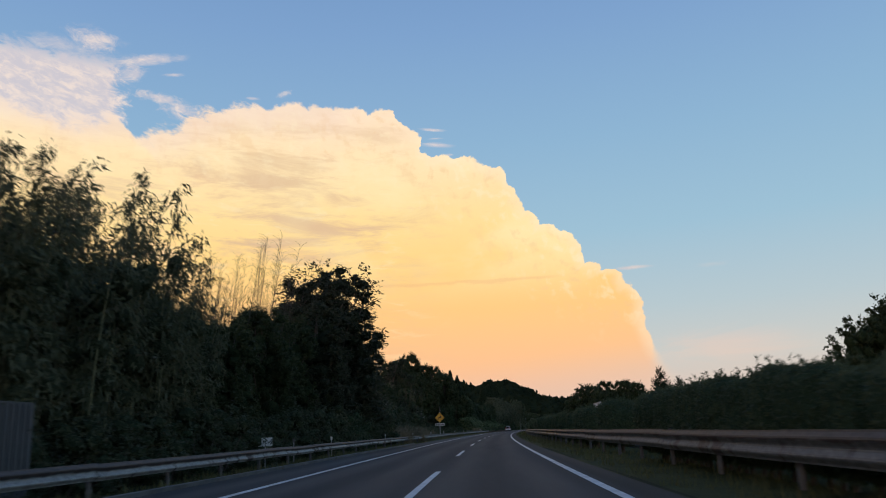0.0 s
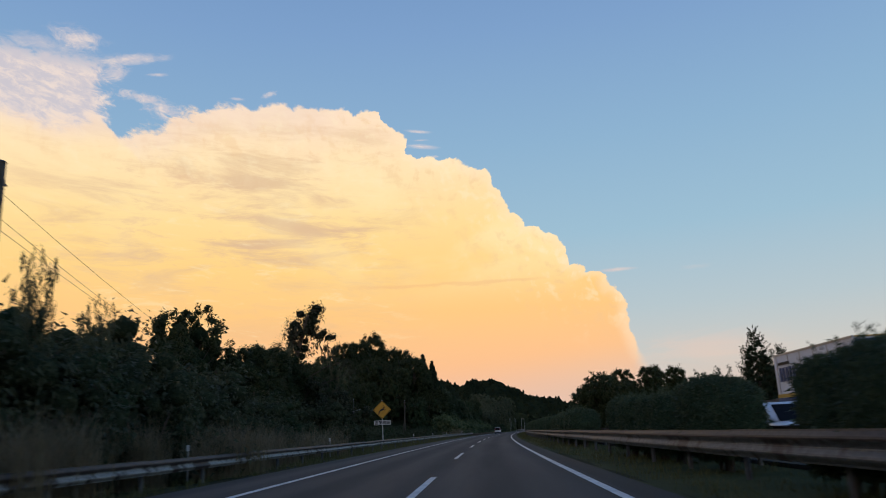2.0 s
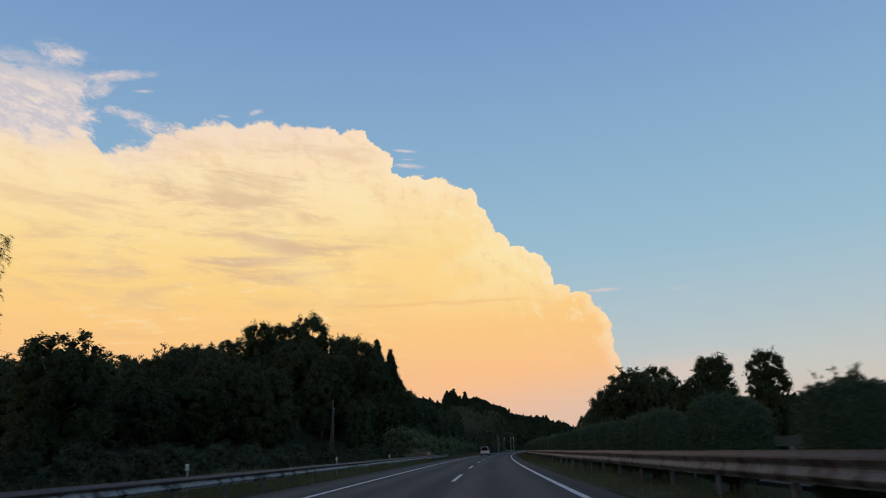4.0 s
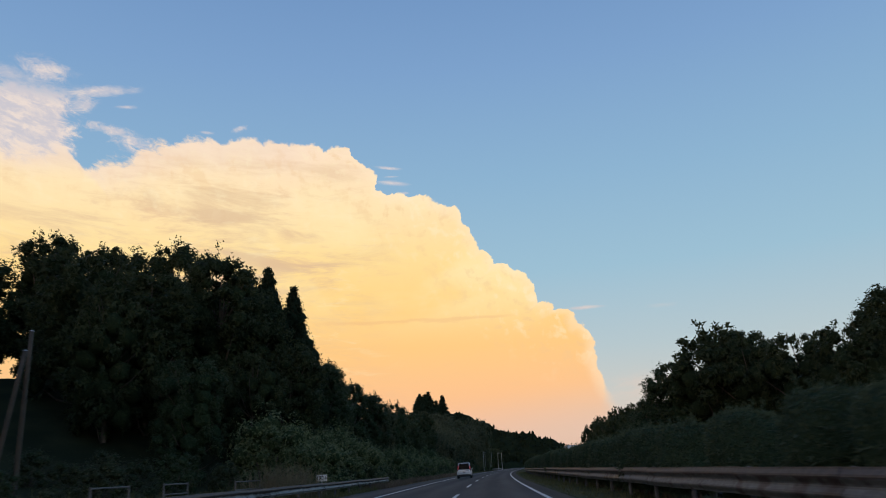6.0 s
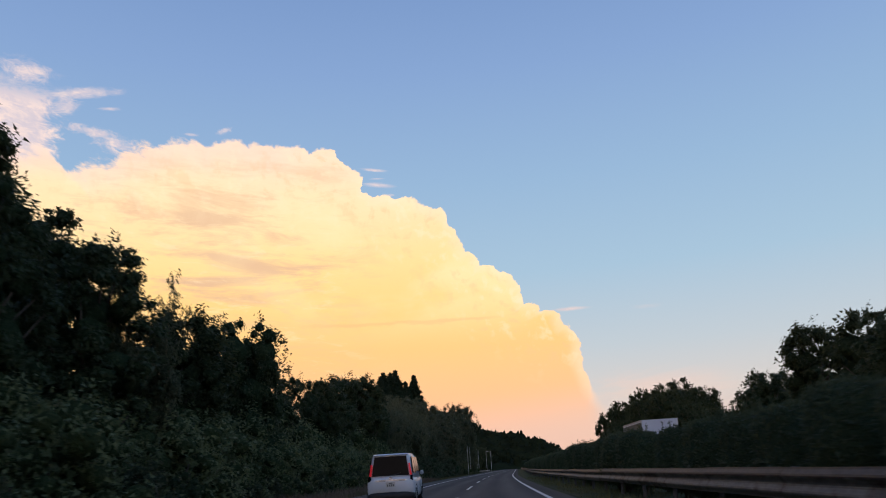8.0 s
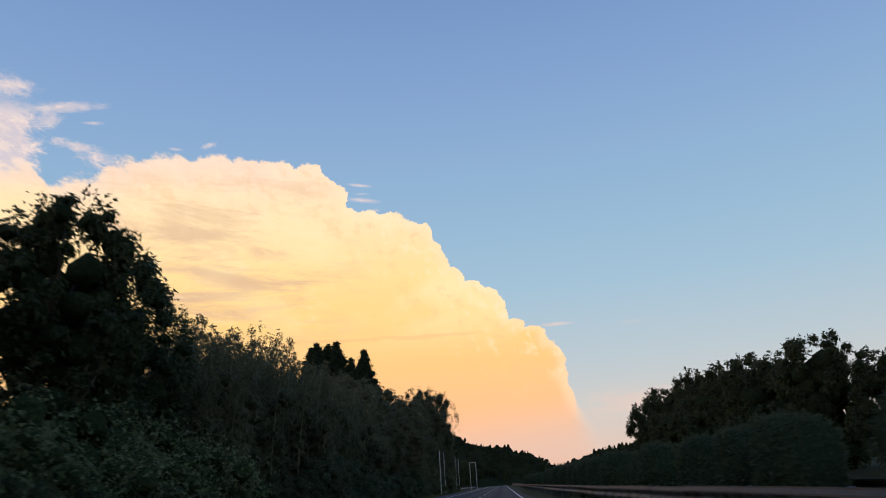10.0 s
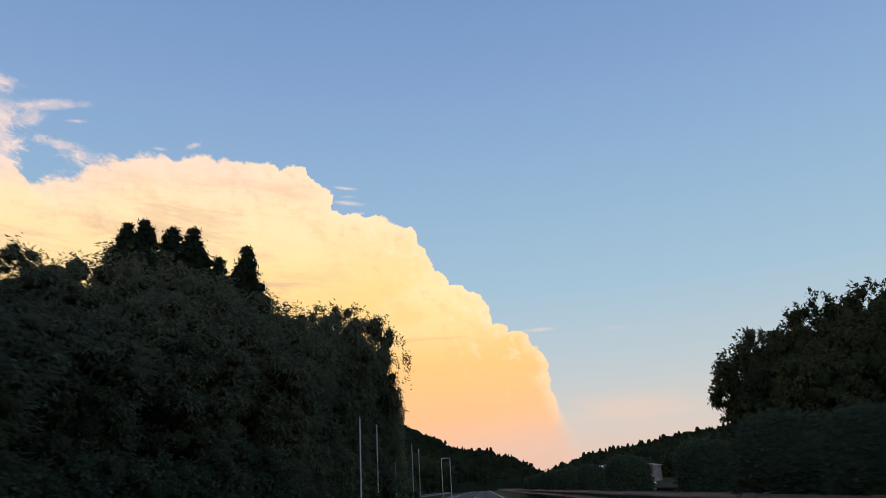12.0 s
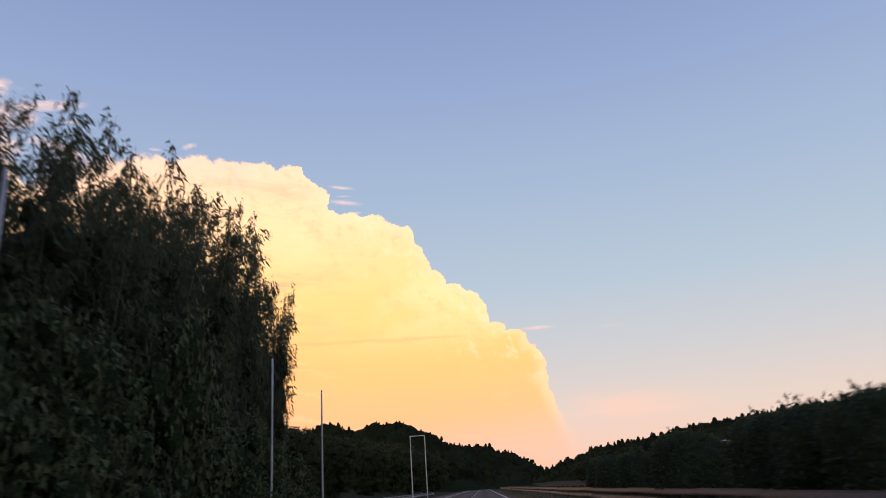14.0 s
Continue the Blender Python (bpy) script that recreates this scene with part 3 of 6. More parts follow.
def cyl(r, h, sides=10, r2=None, z0=0.0, cap=True):
    r2 = r if r2 is None else r2
    verts = [(r * cos(2 * pi * i / sides), r * sin(2 * pi * i / sides), z0) for i in range(sides)]
    verts += [(r2 * cos(2 * pi * i / sides), r2 * sin(2 * pi * i / sides), z0 + h) for i in range(sides)]
    faces = [(i, (i + 1) % sides, sides + (i + 1) % sides, sides + i) for i in range(sides)]
    if cap:
        faces += [tuple(range(sides))[::-1], tuple(range(sides, 2 * sides))]
    return verts, faces


def box(x0, x1, y0, y1, z0, z1):
    v = [(x, y, z) for x in (x0, x1) for y in (y0, y1) for z in (z0, z1)]
    return v, [(0, 1, 3, 2), (4, 6, 7, 5), (0, 4, 5, 1), (2, 3, 7, 6), (0, 2, 6, 4), (1, 5, 7, 3)]


class Build:
    """Gathers pieces into one mesh."""

    def __init__(self):
        self.v, self.f, self.i = [], [], []

    def add(self, vf, m=None, mat=0):
        k = len(self.v)
        self.v += [tuple(m @ Vector(p)) for p in vf[0]] if m is not None else [tuple(p) for p in vf[0]]
        self.f += [tuple(a + k for a in f) for f in vf[1]]
        self.i += [mat] * len(vf[1])
        return self

    def mesh(self, name, mats, shade=False):
        return mesh_of(name, self.v, self.f, mats, shade=shade, index=self.i)


def barrier(name, label, offset, side, beam_mat, post_mat, s0, s1, z_mid, step=4.0, tall=0.35, skip=(), z_lift=0.0):
    """Guard rail: side +1 when the face looks to the right of the road."""
    top = thing(name, label, "guard rail", put(s0, offset, 0), kind="structure")
    inv = top.matrix_basis.inverted()
    bm_, pm = beam_mesh(step + 0.12, beam_mat, tall), Build()
    pm.add(cyl(0.057, z_mid + tall / 2 + 0.03, 10))
    pm.add(cyl(0.057, 0.02, 10, 0.03, z_mid + tall / 2 + 0.03))
    pm.add(box(0.05, 0.12, -0.09, 0.09, z_mid - 0.11, z_mid + 0.11))
    post_me = pm.mesh("rail_post", post_mat)
    rng = random.Random(int(abs(offset) * 100))
    s, k = s0, 0
    while s < s1:
        if not any(a <= s < b for a, b in skip):
            dz = rng.uniform(-0.012, 0.012) - (0.12 * smooth(230, 330, s) if offset > 0 else 0.0)
            tilt = rng.uniform(-0.25, 0.25)
            flip = 180 if side > 0 else 0
            m = put(s + (step if side > 0 else 0) - (0 if side > 0 else 0), offset + (0.17 if side > 0 else -0.17), z_mid + dz, flip + tilt)
            part("beam", bm_, top, "", inv @ m)
            part("rail_post", post_me, top, "", inv @ put(s, offset, -0.05 + dz, (180 if side < 0 else 0)))
        s += step
        k += 1
    return top


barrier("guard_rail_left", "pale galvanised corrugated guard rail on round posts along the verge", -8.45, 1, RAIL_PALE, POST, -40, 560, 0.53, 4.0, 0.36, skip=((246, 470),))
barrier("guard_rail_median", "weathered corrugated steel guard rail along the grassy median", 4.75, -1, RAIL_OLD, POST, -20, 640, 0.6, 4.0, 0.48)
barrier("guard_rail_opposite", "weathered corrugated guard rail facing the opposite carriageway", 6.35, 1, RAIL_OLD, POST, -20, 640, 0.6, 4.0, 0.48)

# ---- plants ----
def tube(path, radii, sides=6):
    """Tapered limb along a path."""
    verts, faces = [], []
    n = len(path)
    for k, (p, r) in enumerate(zip(path, radii)):
        d = (path[min(k + 1, n - 1)] - path[max(k - 1, 0)]).normalized()
        a = d.orthogonal().normalized()
        b = d.cross(a)
        verts += [tuple(p + (a * cos(2 * pi * i / sides) + b * sin(2 * pi * i / sides)) * r) for i in range(sides)]
    for k in range(n - 1):
        for i in range(sides):
            j = (i + 1) % sides
            faces.append((k * sides + i, k * sides + j, (k + 1) * sides + j, (k + 1) * sides + i))
    faces.append(tuple(range((n - 1) * sides, n * sides)))
    return verts, faces


ICO = bmesh.new()
bmesh.ops.create_icosphere(ICO, subdivisions=1, radius=1.0)
ICO1_V = np.array([v.co[:] for v in ICO.verts])
ICO1_F = [tuple(v.index for v in f.verts) for f in ICO.faces]
ICO.free()


def leaves(rg, pos, size, long=1.6, droop=0.0, aim=None, face=None):
    """Small leaf blades at the points pos; face turns them flat to those directions. Returns verts and triangles."""
    n = len(pos)
    if face is None:
        d = rg.normal(size=(n, 3)) if aim is None else aim + rg.normal(size=(n, 3)) * 0.45
        d[:, 2] -= droop
        d /= np.linalg.norm(d, axis=1)[:, None]
        u = rg.normal(size=(n, 3))
    else:
        out = face + rg.normal(size=(n, 3)) * 0.42
        out /= np.linalg.norm(out, axis=1)[:, None]
        d = rg.normal(size=(n, 3))
        d -= out * (d * out).sum(1)[:, None]
        d[:, 2] -= droop
        d += face * 0.3
        d /= np.linalg.norm(d, axis=1)[:, None]
        u = np.cross(out, d)
    u -= d * (u * d).sum(1)[:, None]
    u /= np.linalg.norm(u, axis=1)[:, None]
    sz = size * rg.uniform(0.6, 1.35, n)[:, None]
    tip = pos + d * sz * long + np.array((0, 0, -1)) * sz * long * 0.15
    verts = np.stack([pos + u * sz * 0.5, pos - u * sz * 0.5, tip], 1).reshape(-1, 3)
    return verts, np.arange(n)[:, None] * 3 + np.array((0, 1, 2))


def heart(rg, c, r, squash=0.85):
    """Knobbly shaded inside of one clump."""
    v = ICO1_V * (rg.uniform(0.72, 1.12, (len(ICO1_V), 1)) * r) * np.array((1, 1, squash)) + np.asarray(c)
    return v, ICO1_F


def leafy(rg, clumps, size, per, core=0.74, long=1.6, droop=0.25, squash=0.8, loose=0.16):
    """Crown: each clump (x, y, z, r) is a shaded heart under overlapping leaves, with loose ones round it."""
    cores, blades = [], []
    mean = sum(c[3] for c in clumps) / len(clumps)
    for x, y, z, r in clumps:
        c = np.array((x, y, z))
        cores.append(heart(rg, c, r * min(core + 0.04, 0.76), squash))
        m = int(per * min(max((r / mean) ** 1.6, 0.4), 2.0))
        d = rg.normal(size=(m, 3))
        d /= np.linalg.norm(d, axis=1)[:, None]
        shell = rg.uniform(0.7, 1.02, m) + loose * (rg.uniform(0, 1, m) > 0.78) * rg.uniform(0.3, 1.6, m)
        pos = c + d * np.array((1, 1, squash)) * r * shell[:, None]
        blades.append(leaves(rg, pos, size, long, droop, face=d + np.array((0, 0, 0.35))))
    return cores, blades


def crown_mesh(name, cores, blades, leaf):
    """One mesh: blades in the leaf material, cores smooth in its darkened inner one."""
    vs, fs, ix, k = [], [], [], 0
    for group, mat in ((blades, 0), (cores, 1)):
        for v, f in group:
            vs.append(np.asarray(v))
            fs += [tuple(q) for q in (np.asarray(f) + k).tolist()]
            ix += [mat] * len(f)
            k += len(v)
    me = mesh_of(name, np.concatenate(vs).tolist(), fs, [leaf, SHADED_INNER[leaf]], index=ix)
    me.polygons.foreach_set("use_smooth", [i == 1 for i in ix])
    return me


def plant(name, label, category, trunk_vf, crown_vf, bark, leaf, kind="", crown_name="crown"):
    """Built at the origin, moved away under ground level later by copying; returns the thing."""
    ob = thing(name, label, category, kind=kind)
    if trunk_vf:
        b = Build()
        for t in trunk_vf:
            b.add(t)
        part("trunk", b.mesh("trunk", bark, shade=True), ob)
    part(crown_name, crown_mesh(crown_name, crown_vf[0], crown_vf[1], leaf), ob)
    return ob


def broadleaf(seed, tall=10.0, wide=4.2, low=0.05, n=88, leaf=0.12, per=100, mat=None, label="", lean=0.0, bump=1.0, top=0.62, sprays=110, core=0.72, long=1.6, droop=0.25, fan=0.16, name="broadleaf_tree", category="tree"):
    """Dome of leafy clumps on limbs, ragged with loose sprays; top is where the crown begins to close."""
    rg = np.random.default_rng(seed)
    clumps, limbs = [], []
    main = [Vector((0.3 * sin(k + seed) * k / 6 + lean * (k / 6) ** 2, 0.3 * cos(k * 1.3 + seed) * k / 6, tall * 0.86 * k / 6 - 0.3)) for k in range(7)]
    limbs.append(tube(main, [tall * 0.024 * (1 - 0.85 * k / 6) for k in range(7)], 7))

    def girth(u):
        full = 1.0 if u < top else sqrt(max(1 - ((u - top) / (1.0 - top)) ** 2, 0.0))
        return full * (0.72 + 0.28 * smooth(low, low + 0.25, u)) * (1 + 0.16 * sin(seed * 1.7 + u * 9))

    for i in range(n):
        u = low + (0.95 - low) * ((i + 0.5) / n) ** 0.8
        a = i * 2.39996 + rg.uniform(-0.6, 0.6)
        rr = wide * girth(u) * (rg.uniform(0.64, 0.92) if i % 5 else rg.uniform(0.1, 0.5))
        r = wide * (0.11 + 0.17 * rg.uniform() ** 1.6) * bump * (1.0 - 0.15 * u)
        x, y, z = rr * cos(a) + lean * u * u, rr * sin(a), tall * u - r * 0.35
        clumps.append((x, y, z, r))
        if i % 4 == 0:
            st = main[min(int(u * 5), 5)]
            end = Vector((x, y, z))
            limbs.append(tube([st, st.lerp(end, 0.5) + Vector((0, 0, -0.06 * wide)), end], [tall * 0.009, tall * 0.006, 0.02], 5))
    cores, blades = leafy(rg, clumps, leaf, per, core, long, droop)
    # shaded inside of the crown
    u = rg.uniform(low + 0.06, 0.76, 170)
    a = rg.uniform(0, 2 * pi, 170)
    rr = np.array([wide * 0.62 * girth(k) for k in u]) * np.sqrt(rg.uniform(0, 1, 170))
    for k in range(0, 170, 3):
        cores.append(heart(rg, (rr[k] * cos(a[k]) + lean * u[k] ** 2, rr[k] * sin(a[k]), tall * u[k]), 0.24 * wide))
    # loose sprays that roughen the outline
    pos, aim = [], []
    for i in range(sprays):
        u = rg.uniform(low + 0.15, 1.0)
        a = rg.uniform(0, 2 * pi)
        d = np.array((cos(a) * 0.9, sin(a) * 0.9, 0.2 + 0.9 * max(u - top, 0)))
        d /= np.linalg.norm(d)
        rr = wide * girth(min(u, 0.96)) * 0.9
        st = np.array((rr * cos(a) + lean * u * u, rr * sin(a), tall * u - 0.25))
        L = wide * rg.uniform(0.05, fan)
        m = 16
        f = rg.uniform(0, 1, (m, 1))
        pos.append(st + d * L * f - np.array((0, 0, droop * 0.6)) * L * f * f + rg.normal(size=(m, 3)) * 0.14)
        aim.append(np.repeat(d[None], m, 0))
    blades.append(leaves(rg, np.concatenate(pos), leaf, long + 0.1, droop * 0.4, np.concatenate(aim)))
    return plant(name, label or "dark green broadleaf tree with a dense uneven crown", category, limbs, (cores, blades), BARK, mat or LEAF)


def cedar(seed, tall=12.0, wide=6.0, n=30):
    rg = np.random.default_rng(seed)
    limbs = [tube([Vector((0, 0, tall * k / 5 - 0.3)) for k in range(6)], [0.22 * (1 - 0.9 * k / 5) for k in range(6)], 7)]
    vs, fs, k0 = [], [], 0
    clumps = []
    for i in range(n):
        u = 0.18 + 0.8 * i / (n - 1)
        reach = wide * (1 - u) ** 0.88 + 0.12
        m = 8
        for j in range(m):
            a = 2 * pi * j / m + i * 1.1 + rg.uniform(-0.3, 0.3)
            L = reach * rg.uniform(0.5, 1.2)
            st, end = Vector((0, 0, tall * u)), Vector((L * cos(a), L * sin(a), tall * u - L * 0.2))
            limbs.append(tube([st, end], [0.03, 0.01], 3))
            for f in (0.35, 0.75):
                p = st.lerp(end, f)
                clumps.append((p.x, p.y, p.z, L * 0.25 + 0.2))
    clumps += [(0, 0, tall * 0.99, 0.16), (0, 0, tall * 0.96, 0.26)]
    return plant("cedar", "dark conical cedar with layered drooping boughs", "tree", limbs, leafy(rg, clumps, 0.1, 34, 0.66, 2.2, 0.1, 0.9, 0.3), BARK, CEDAR)


def conifer(seed, tall=12.0, wide=4.6):
    """Broad conical evergreen whose boughs end in upright spiky tips."""
    rg = np.random.default_rng(seed)
    limbs = [tube([Vector((0, 0, tall * k / 5 - 0.3)) for k in range(6)], [0.26 * (1 - 0.9 * k / 5) for k in range(6)], 7)]
    clumps, pos, aim = [], [], []
    for i in range(30):
        u = 0.1 + 0.88 * i / 29
        reach = wide * (1 - u) ** 0.8 + 0.15
        for j in range(8 if u < 0.75 else 5):
            a = 2 * pi * j / 8 + i * 1.3 + rg.uniform(-0.3, 0.3)
            L = reach * rg.uniform(0.6, 1.12)
            st, end = Vector((0, 0, tall * u - 0.2 * L)), Vector((L * cos(a), L * sin(a), tall * u + 0.12 * L))
            limbs.append(tube([st, end], [0.03, 0.01], 3))
            p = st.lerp(end, 0.62)
            clumps.append((p.x, p.y, p.z, L * 0.22 + 0.12))
            d = np.array((cos(a) * 0.45, sin(a) * 0.45, 1.0))
            f = rg.uniform(0, 1, (26, 1))
            tip = np.array(end[:]) - np.array((cos(a), sin(a), 0.0)) * L * 0.2 * rg.uniform(0, 1, (26, 1))
            pos.append(tip + d * f * rg.uniform(0.45, 0.95) + rg.normal(size=(26, 3)) * 0.09 * (1.1 - f))
            aim.append(np.repeat(d[None], 26, 0))
    cores, blades = leafy(rg, clumps, 0.1, 26, 0.66, 2.4, -0.3, 0.8)
    blades.append(leaves(rg, np.concatenate(pos), 0.085, 2.4, -0.3, np.concatenate(aim)))
    return plant("conifer", "dark broad conical evergreen with upright spiky tips", "tree", limbs, (cores, blades), BARK, CEDAR)


def vine_snag(seed):
    """Leaning dead trunk wrapped in vines, about 10 high: bulky foot, thick neck, knob on top, one arm and hanging strands."""
    rg = np.random.default_rng(seed)
    clumps = []
    for k in range(34):
        u = k / 33
        girth = 1.8 - 0.85 * smooth(0.3, 0.62, u) + 0.3 * smooth(0.72, 0.9, u)
        for j in range(2):
            a = rg.uniform(0, 2 * pi)
            clumps.append((-0.9 + 2.3 * u ** 1.4 + girth * 0.55 * cos(a), girth * 0.55 * sin(a), 9.6 * u, girth * rg.uniform(0.42, 0.62)))
    for k in range(7):
        clumps.append((1.5 + 0.28 * k, 0.1 * rg.normal(), 7.6 - 0.02 * k + 0.15 * rg.normal(), 0.5 - 0.02 * k))
    for x, z, r in ((-2.6, 4.4, 1.3), (-2.2, 2.6, 1.6), (2.2, 2.2, 1.5), (3.4, 3.0, 1.1), (1.8, 3.9, 1.0), (4.4, 1.6, 1.2), (-3.6, 1.6, 1.5)):
        for j in range(5):
            e = rg.normal(size=3) * 0.5
            clumps.append((x + e[0] * r, e[1] * r, z + e[2] * r * 0.7, r * rg.uniform(0.4, 0.6)))
    cores, blades = leafy(rg, clumps, 0.12, 110, 0.6, 1.3, 0.35, 0.9, 0.3)
    strands, aim = [], []
    for k in range(46):
        st = np.array((rg.uniform(1.3, 5.0), rg.normal() * 0.5, 0.0))
        st[2] = 7.4 - 0.75 * (st[0] - 1.3) + rg.normal() * 0.3
        m = 12
        d = np.array((rg.uniform(-0.1, 0.7), 0.0, rg.uniform(-1.2, 0.5)))
        strands.append(st + d * rg.uniform(0, 1, (m, 1)) + rg.normal(size=(m, 3)) * 0.09)
        aim.append(np.repeat(d[None], m, 0))
    blades.append(leaves(rg, np.concatenate(strands), 0.12, 1.5, 0.5, np.concatenate(aim)))
    limbs = [tube([Vector((-0.9 + 2.3 * (k / 6) ** 1.4, 0, 9.4 * k / 6 - 0.3)) for k in range(7)], [0.32 - 0.03 * k for k in range(7)], 7)]
    limbs += [tube([Vector((1.2, 0, 4.4)), Vector((2.6, 0.1, 5.2)), Vector((4.2, 0, 5.6))], [0.05, 0.035, 0.012], 4), tube([Vector((1.0, 0, 3.6)), Vector((3.0, 0.2, 4.2)), Vector((5.0, 0, 4.9))], [0.05, 0.035, 0.012], 4)]
    return plant("vine_snag", "leaning dead trunk smothered in dark vines", "tree", limbs, (cores, blades), BARK, VINE)


def bamboo(seed, tall=12.0, n=16, spread=2.0, label="clump of green bamboo with feathery arching tops", full=1.0):
    """Arching culms; side branches carry drooping fans of narrow leaves, thickest below the tips."""
    rg = np.random.default_rng(seed)
    culms, pos, aims, clumps = [], [], [], []
    for i in range(n):
        a, r = rg.uniform(0, 2 * pi), spread * sqrt(rg.uniform(0, 1))
        base = Vector((r * cos(a), r * sin(a), -0.3))
        h = tall * rg.uniform(0.7, 1.0)
        out = Vector((cos(a), sin(a), 0)) * rg.uniform(0.6, 2.2) * h / 10 + Vector((rg.normal() * 0.3, rg.normal() * 0.3, 0))
        path = []
        for k in range(9):
            u = k / 8
            path.append(base + Vector((0, 0, h * (u - 0.12 * u ** 4))) + out * u ** 2.4)
        culms.append(tube(path, [0.05 * (1 - 0.88 * k / 8) for k in range(9)], 5))
        for k in range(int(30 * full)):
            u = 0.25 + 0.74 * ((k + rg.uniform()) / (30 * full)) ** 0.85
            st = path[min(int(u * 8), 7)].lerp(path[min(int(u * 8) + 1, 8)], u * 8 % 1)
            b = rg.uniform(0, 2 * pi)
            L = (1.25 - 0.75 * u) * rg.uniform(0.5, 1.15)
            way_ = np.array((cos(b), sin(b), rg.uniform(0.0, 0.7)))
            m = 20
            f = rg.uniform(0.15, 1.0, (m, 1))
            line = np.array(st[:]) + way_ * L * f - np.array((0, 0, 0.55)) * L * f * f
            pos.append(line + rg.normal(size=(m, 3)) * 0.11)
            aims.append(np.repeat((way_ * 0.7)[None], m, 0))
        for k in range(1, 6):
            p = path[k]
            clumps.append((p.x + rg.normal() * 0.3, p.y + rg.normal() * 0.3, p.z + rg.normal() * 0.4, rg.uniform(0.55, 0.95)))
    cores, blades = leafy(rg, clumps, 0.08, 75, 0.6, 3.0, 0.7, 0.9)
    blades.append(leaves(rg, np.concatenate(pos), 0.062, 3.6, 0.75, np.concatenate(aims)))
    ob = plant("bamboo_clump", label, "bamboo", None, (cores, blades), CULM, BAMBOO, crown_name="leaves")
    for v, f in culms:
        part("culm", mesh_of("culm", v, f, CULM, shade=True), ob)
    return ob


def dead_bamboo(seed, tall=12.0, n=12, lean=0.35, aside=0.9, room=1.5):
    """Bare dry culms with short side twigs."""
    rg = np.random.default_rng(seed)
    ob = thing("dead_bamboo", "bare dry brown bamboo stems with short twigs", "bamboo")
    for i in range(n):
        b = Build()
        base = Vector((rg.normal() * room, rg.normal() * room, -0.3))
        h = tall * rg.uniform(0.72, 1.0)
        leanv = Vector((rg.normal() * lean + aside, rg.normal() * lean, 0))
        path = [base + Vector((0, 0, h * k / 6)) + leanv * (k / 6) ** 1.6 for k in range(7)]
        b.add(tube(path, [0.021 * (1 - 0.8 * k / 6) for k in range(7)], 4))
        for k in range(34):
            u = rg.uniform(0.42, 1.0)
            st = path[min(int(u * 6), 5)].lerp(path[min(int(u * 6) + 1, 6)], u * 6 % 1)
            a = rg.uniform(0, 2 * pi)
            L = rg.uniform(0.5, 1.0) * (1.5 - u)
            mid_ = st + Vector((cos(a) * L * 0.45, sin(a) * L * 0.45, L * 0.45))
            end = st + Vector((cos(a) * L, sin(a) * L, L * 0.62))
            b.add(tube([st, mid_, end], [0.008, 0.006, 0.003], 3))
        part("culm", b.mesh("culm", DEADWOOD), ob)
    return ob


def shrub(seed, tall=3.0, wide=2.0, n=26, leaf=0.085, per=105, mat=None, name="shrub", label="dense dark green shrub on the roadside bank", category="shrub", long=1.6):
    rg = np.random.default_rng(seed)
    clumps = []
    for i in range(n):
        a, u = i * 2.39996, (i + 0.5) / n
        rad = wide * sqrt(1 - u * 0.85) * rg.uniform(0.35, 0.95)
        r = wide * rg.uniform(0.2, 0.36)
        clumps.append((rad * cos(a), rad * sin(a), tall * u * rg.uniform(0.8, 1.0) * 0.86 + 0.12, r))
    stems = [tube([Vector((0.1 * cos(a), 0.1 * sin(a), -0.2)), Vector((wide * 0.4 * cos(a), wide * 0.4 * sin(a), tall * 0.5))], [0.05, 0.02], 5) for a in (0.3, 1.7, 2.9, 4.1, 5.4)]
    return plant(name, label, category, stems, leafy(rg, clumps, leaf, per, 0.62, long, 0.15, 0.8, 0.45), BARK, mat or SCRUB, crown_name="foliage")


